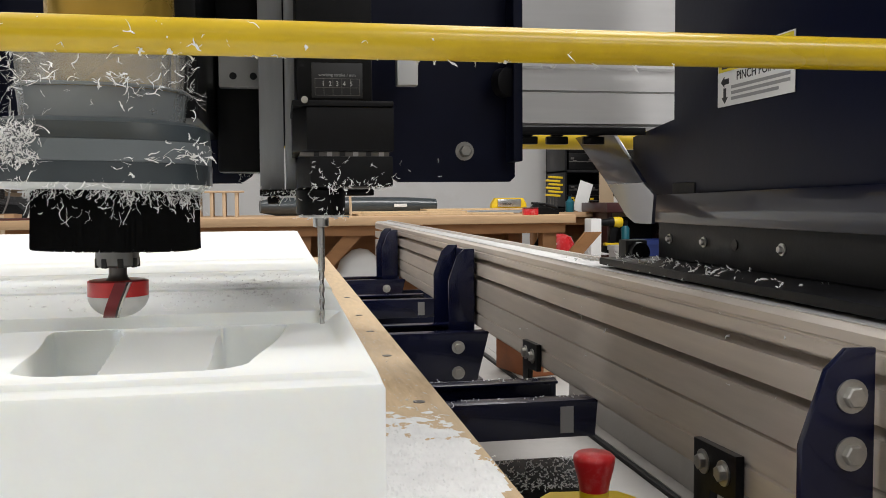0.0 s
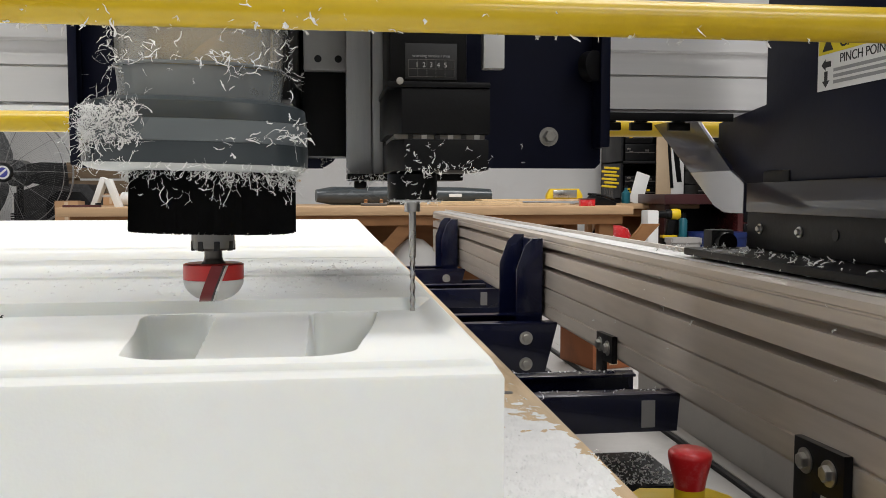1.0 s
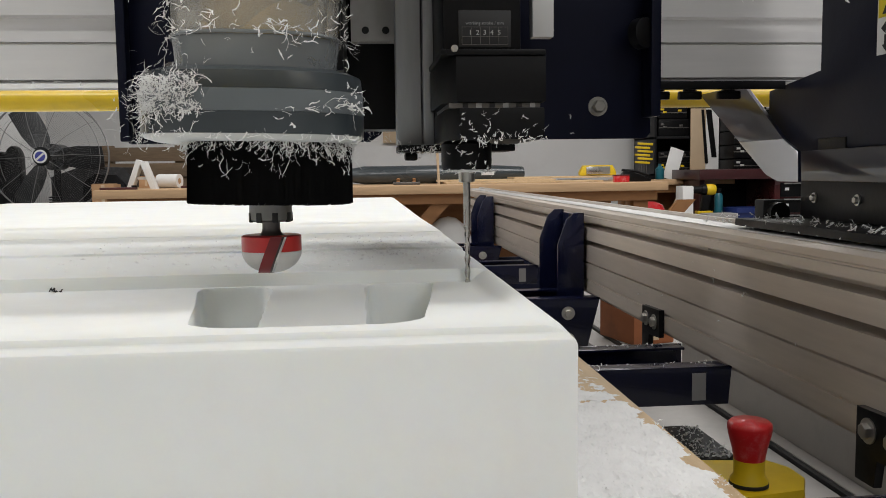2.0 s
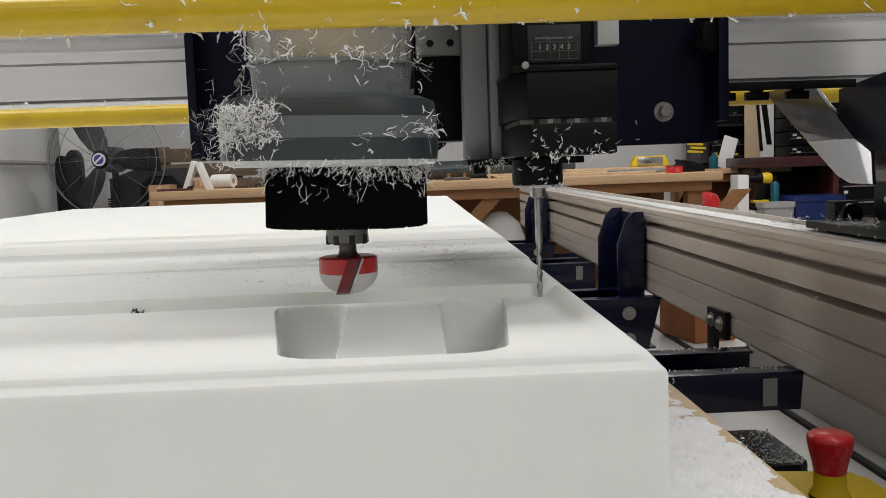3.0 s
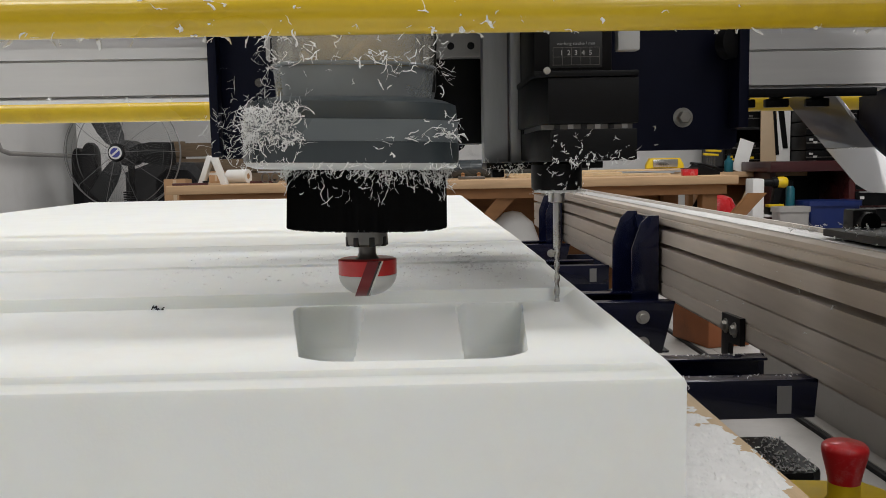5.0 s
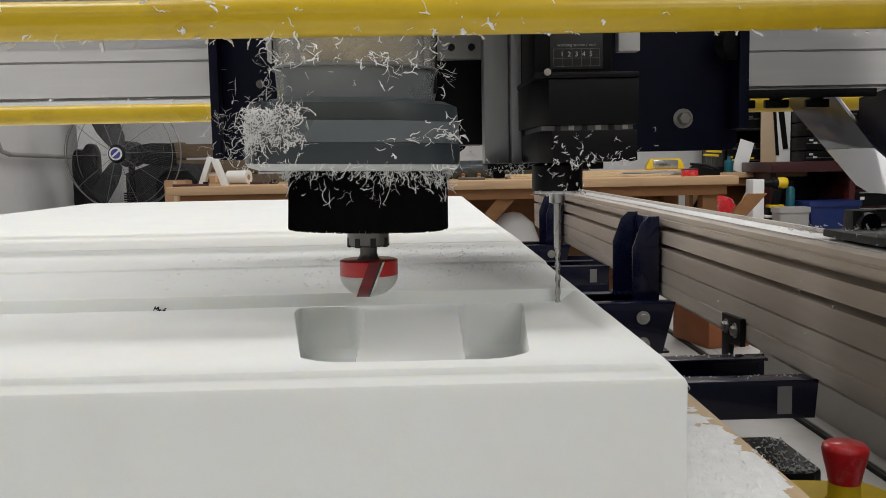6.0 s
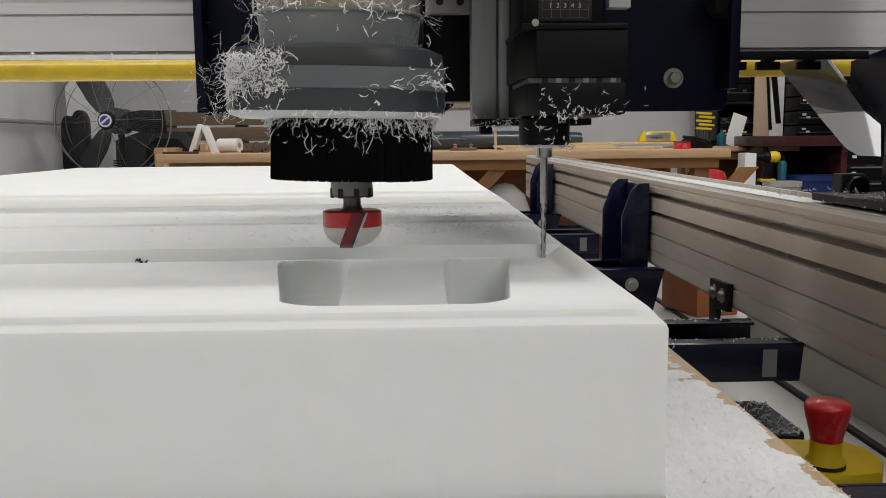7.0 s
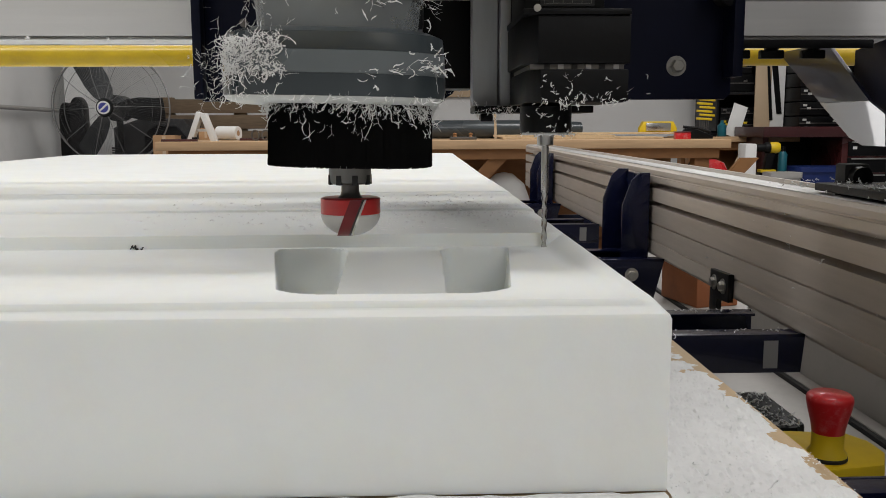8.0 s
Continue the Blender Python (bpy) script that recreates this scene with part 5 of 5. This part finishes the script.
for k in range(6):
    z = 0.13 + 0.028 * k
    part("handle", boxed((-0.058, -0.012, -0.0085), (0.058, 0.012, 0.0085), 0.004, Matrix.Translation((2.03 + 0.02 * (k % 2), 6.05, z)) @ pose(0, 0, 0, 0, 4, 0)), YPLASTIC, hx, "yellow grip")
    part("key", tube(bmesh.new(), [(2.0 + 0.013 * k, 6.06, z), (2.0 + 0.013 * k, 6.06, 0.03)], 0.003, 6), DARKSTEEL, hx)
solid("leaning_sheet", boxed((-0.055, 0, 0), (0.055, 0.006, 0.25), 0.001, Matrix.Translation((2.26, 6.1, 0.0)) @ pose(0, 0, 0, -10, 19, 0)), PAPER, "white sheet leaning on the side bench", "sheet")
bo = thing("teal_bottle", (2.17, 6.02, 0.0), "small dark green bottle", "bottle")
part("body", lathe(bmesh.new(), [(0.03, 0), (0.033, 0.005), (0.033, 0.08), (0.012, 0.1), (0.012, 0.12), (0, 0.12)], (2.17, 6.06, 0.0005), 20), TEAL, bo)
part("cap", lathe(bmesh.new(), [(0.014, 0.1202), (0.014, 0.14), (0, 0.14)], (2.17, 6.06, 0.0005), 16), BLACK, bo)

# tool shelf with black cases
sh = thing("tool_shelf", (2.9, 6.9, FLOOR), "dark steel tool shelf against the wall", "shelf")
for z in (0.02, 0.32, 0.66):
    part("board", boxed((2.26, 6.45, z), (3.9, 6.95, z + 0.02), 0.002), BLACKMETAL, sh)
for xx in (2.26, 2.66, 3.88):
    part("post", boxed((xx, 6.45, FLOOR), (xx + 0.02, 6.95, 0.9), 0.002), BLACKMETAL, sh)
part("back", boxed((2.26, 6.952, FLOOR), (3.9, 6.97, 0.9)), BLACK, sh)


def tool_case(x0, x1, y0, z0, z1, clasp):
    c = thing("tool_case", ((x0 + x1) / 2, y0 + 0.1, z0), "black plastic tool case with clasps", "tool case", "tool cases")
    part("shell", boxed((x0, y0, z0), (x1, y0 + 0.3, z1), 0.012), BLACK, c)
    part("seam", boxed((x0 + 0.004, y0 - 0.003, (z0 + z1) / 2 - 0.004), (x1 - 0.004, y0 - 0.0002, (z0 + z1) / 2 + 0.004)), DARKSTEEL, c)
    for k, dz in ((0.06, 0.026), (0.14, 0.004), (0.66, 0.016)):
        xx = x0 + k * (x1 - x0)
        part("clasp", boxed((xx, y0 - 0.008, (z0 + z1) / 2 + dz - 0.008), (xx + 0.03, y0 - 0.0031, (z0 + z1) / 2 + dz + 0.008), 0.002), clasp, c)
    return c


for k in range(5):
    tool_case(2.79, 3.18, 6.15, 0.045 + 0.108 * k, 0.148 + 0.108 * k, PALEGREY)
    tool_case(3.22, 3.6, 6.15, 0.045 + 0.108 * k, 0.148 + 0.108 * k, PALEGREY)
part("riser", boxed((2.70, 6.12, -0.01), (3.7, 6.44, 0.044), 0.003), BLACKMETAL, sh)
tool_case(2.3, 2.58, 6.47, 0.0405, 0.13, YPLASTIC)
tool_case(2.3, 2.6, 6.47, 0.131, 0.22, DARKSTEEL)
tool_case(2.3, 2.56, 6.47, 0.3405, 0.48, DARKSTEEL)
tool_case(2.3, 2.54, 6.47, 0.4815, 0.58, YPLASTIC)
pn = thing("tan_panel", (2.75, 6.42, 0.02), "tan board leaning with dark saws on it", "board")
part("board", boxed((2.55, 6.42, 0.0445), (2.675, 6.435, 0.56), 0.002), TANBOARD, pn)
part("white_board", boxed((2.676, 6.42, 0.0445), (2.785, 6.435, 0.56), 0.002), WHITE, pn, "white painted board")
part("saw", prism(bmesh.new(), [(2.635, 0.55), (2.655, 0.55), (2.695, 0.12), (2.67, 0.12)], "y", 6.412, 6.4195), BLACK, pn)
part("saw", prism(bmesh.new(), [(2.672, 0.55), (2.717, 0.55), (2.765, 0.17), (2.725, 0.17)], "y", 6.412, 6.4195), BLACK, pn)
solid("white_carton", boxed((3.02, 5.75, 0.0725), (3.2, 5.95, 0.195), 0.003), PAPER, "small white carton on the tool chest", "box")

# red tool chest
tc = thing("tool_chest", (2.8, 5.9, FLOOR), "red steel tool chest with black drawers", "tool chest")
part("top", boxed((2.28, 5.55, 0.0), (3.75, 6.1, 0.072), 0.006), DARKRED, tc, "dark red lid")
part("body", boxed((2.86, 5.6, FLOOR), (3.7, 6.1, -0.001), 0.006), REDPAINT, tc)
part("side_frame", boxed((2.34, 5.7, FLOOR), (2.38, 6.1, -0.001), 0.004), DARKRED, tc)
part("back", boxed((2.38, 6.06, FLOOR), (2.86, 6.09, -0.001), 0.004), BLACK, tc)
for k in range(6):
    dr = part("drawer", boxed((2.90, 5.585, -0.13 - 0.115 * k), (3.66, 5.599, -0.03 - 0.115 * k), 0.004), BLACK, tc, "black drawer front")
    part("pull", boxed((2.92, 5.572, -0.04 - 0.115 * k), (3.64, 5.5848, -0.03 - 0.115 * k), 0.002), STEEL, dr, "bright drawer pull")
    part("small_patch", boxed((2.93, 5.5835, -0.085 - 0.115 * k), (2.96, 5.5848, -0.065 - 0.115 * k)), PAPER, dr)

# cordless drill on its holder, bins, red can
ho = thing("drill_holder", (2.14, 5.45, FLOOR), "white plastic post that carries tools", "holder")
part("post", boxed((2.11, 5.42, FLOOR), (2.19, 5.56, -0.04), 0.01), WHITE, ho)
part("shelf", boxed((2.1902, 5.4, -0.30), (2.44, 5.58, -0.285), 0.003), WHITE, ho)
dd = thing("cordless_drill", (2.28, 5.45, -0.285), "yellow and black cordless drill on a shelf", "drill")
part("battery", boxed((2.22, 5.42, -0.285), (2.32, 5.5, -0.235), 0.006), BLACK, dd)
part("base", boxed((2.225, 5.425, -0.2348), (2.33, 5.495, -0.215), 0.005), YPLASTIC, dd)
part("grip", prism(bmesh.new(), [(2.25, -0.2148), (2.30, -0.2148), (2.325, -0.105), (2.27, -0.105)], "y", 5.435, 5.485, 0.008), BLACK, dd)
part("motor", lathe(bmesh.new(), [(0, -0.015), (0.033, -0.015), (0.038, -0.005), (0.04, 0.03), (0.034, 0.05), (0, 0.05)], n=20, m=Matrix.Translation((2.305, 5.46, -0.068)) @ pose(0, 0, 0, 0, 90, 0)), YPLASTIC, dd)
part("gearbox", lathe(bmesh.new(), [(0, -0.05), (0.03, -0.05), (0.036, -0.04), (0.036, -0.0155), (0, -0.0155)], n=20, m=Matrix.Translation((2.305, 5.46, -0.068)) @ pose(0, 0, 0, 0, 90, 0)), BLACK, dd)
part("chuck", lathe(bmesh.new(), [(0, -0.09), (0.015, -0.09), (0.024, -0.06), (0.028, 0.0), (0, 0.0)], n=18, m=Matrix.Translation((2.2545, 5.46, -0.068)) @ pose(0, 0, 0, 0, 90, 0)), BLACK, dd)
tl = thing("teal_can", (2.40, 5.5, -0.285), "tall teal spray can", "can")
part("body", lathe(bmesh.new(), [(0.028, 0), (0.03, 0.004), (0.03, 0.17), (0.018, 0.19), (0, 0.19)], (2.40, 5.5, -0.285), 20), TEAL, tl)
part("cap", lathe(bmesh.new(), [(0.018, 0.1902), (0.018, 0.225), (0, 0.225)], (2.40, 5.5, -0.285), 16), BLACK, tl)


def bin_(name, x0, x1, y0, y1, z0, z1, material, label):
    b = thing(name, ((x0 + x1) / 2, (y0 + y1) / 2, z0), label, "bin")
    bm = bmesh.new()
    cx, cy, hw, hd = (x0 + x1) / 2, (y0 + y1) / 2, (x1 - x0) / 2, (y1 - y0) / 2
    lathe(bm, [(0.78, z0), (1.0, z1), (0.96, z1), (0.74, z0 + 0.01), (0, z0 + 0.01)], (cx, cy, 0), 32, sx=hw, sy=hd, power=6)
    part("body", bm, material, b)
    part("rim", lathe(bmesh.new(), [(1.0, z1 - 0.03), (1.05, z1 - 0.03), (1.05, z1 + 0.004), (0.97, z1 + 0.004)], (cx, cy, 0), 32, sx=hw, sy=hd, power=6), material, b)
    return b


bin_("blue_bin", 2.46, 2.84, 5.35, 5.6, -0.6, -0.2, BLUEBIN, "blue plastic bin beside the tool chest")
solid("bin_stand", boxed((2.2, 5.3, FLOOR), (2.85, 5.62, -0.6005), 0.004), BLACKMETAL, "low black stand under the bins", "stand")
bin_("grey_bin", 2.22, 2.44, 5.25, 5.4, -0.6, -0.23, GREYSTEEL, "grey ribbed plastic bin")
rc = thing("red_vacuum", (1.75, 5.1, FLOOR), "red shop vacuum with a black hose under the bench", "vacuum")
part("drum", lathe(bmesh.new(), [(0.115, FLOOR), (0.13, FLOOR + 0.03), (0.13, -0.30), (0.115, -0.27), (0, -0.27)], (1.75, 5.1, 0), 28), REDBTN, rc)
part("head", lathe(bmesh.new(), [(0.115, -0.2698), (0.12, -0.22), (0.09, -0.15), (0.045, -0.13), (0, -0.13)], (1.75, 5.1, 0), 28, sx=1.1), REDBTN, rc)
part("hose", tube(bmesh.new(), [(1.65, 5.05, -0.27), (1.59, 5.0, -0.2), (1.61, 4.97, -0.14), (1.65, 4.95, -0.18), (1.66, 4.95, -0.45)], 0.026, 12), BLACK, rc)
part("nozzle", tube(bmesh.new(), [(1.62, 4.92, -0.15), (1.68, 4.90, -0.2)], 0.018, 12), WHITE, rc)
solid("leaning_board", prism(bmesh.new(), [(2.03, -0.46), (2.10, -0.46), (2.26, -0.09), (2.20, -0.09)], "y", 5.72, 5.745, 0.003), TANBOARD, "pale wooden board leaning under the bench", "board")
solid("leaning_board", prism(bmesh.new(), [(2.05, -0.46), (2.24, -0.46), (2.24, -0.12)], "y", 5.75, 5.77, 0.003), BENCHDARK, "brown wooden board leaning under the bench", "board")
solid("white_sack", lathe(bmesh.new(), [(0.17, 0), (0.2, 0.1), (0.18, 0.5), (0.12, 0.67), (0.05, 0.73), (0, 0.74)], (0.42, 4.85, FLOOR), 20, power=3, sy=0.7), PAPER, "white plastic sack standing under the bench", "sack")
cb = thing("carton", (0.555, 1.62, -0.328), "worn rust brown cardboard box behind the rail", "box", "cartons")
cm = Matrix.Translation((0.555, 1.62, -0.3278)) @ pose(0, 0, 0, 0, 0, 14)
part("body", boxed((-0.055, -0.08, 0), (0.055, 0.08, 0.125), 0.004, cm), ORANGEBOX, cb)
part("flap", boxed((-0.053, -0.078, 0.1252), (0.053, 0.0, 0.128), 0.001, cm), ORANGEBOX, cb)
part("tape", boxed((-0.01, -0.0812, 0.01), (0.012, -0.0802, 0.12), 0, cm), TANBOARD, cb)
structure("wall_trim", boxed((0.1, 7.16, 0.33), (1.1, 7.198, 0.62), 0.003), TANBOARD, "tan wooden board fixed to the wall", "wall board")

ob = thing("storage_box", (1.25, 4.1, FLOOR), "worn orange brown box on the workshop floor", "box")
turn = Matrix.Translation((1.25, 4.12, FLOOR)) @ pose(0, 0, 0, 0, 0, -24)
part("body", boxed((-0.11, -0.1, 0.001), (0.11, 0.1, 0.27), 0.006, turn), ORANGEBOX, ob)
part("lid", boxed((-0.115, -0.105, 0.2702), (0.115, 0.105, 0.3), 0.006, turn), ORANGEBOX, ob)
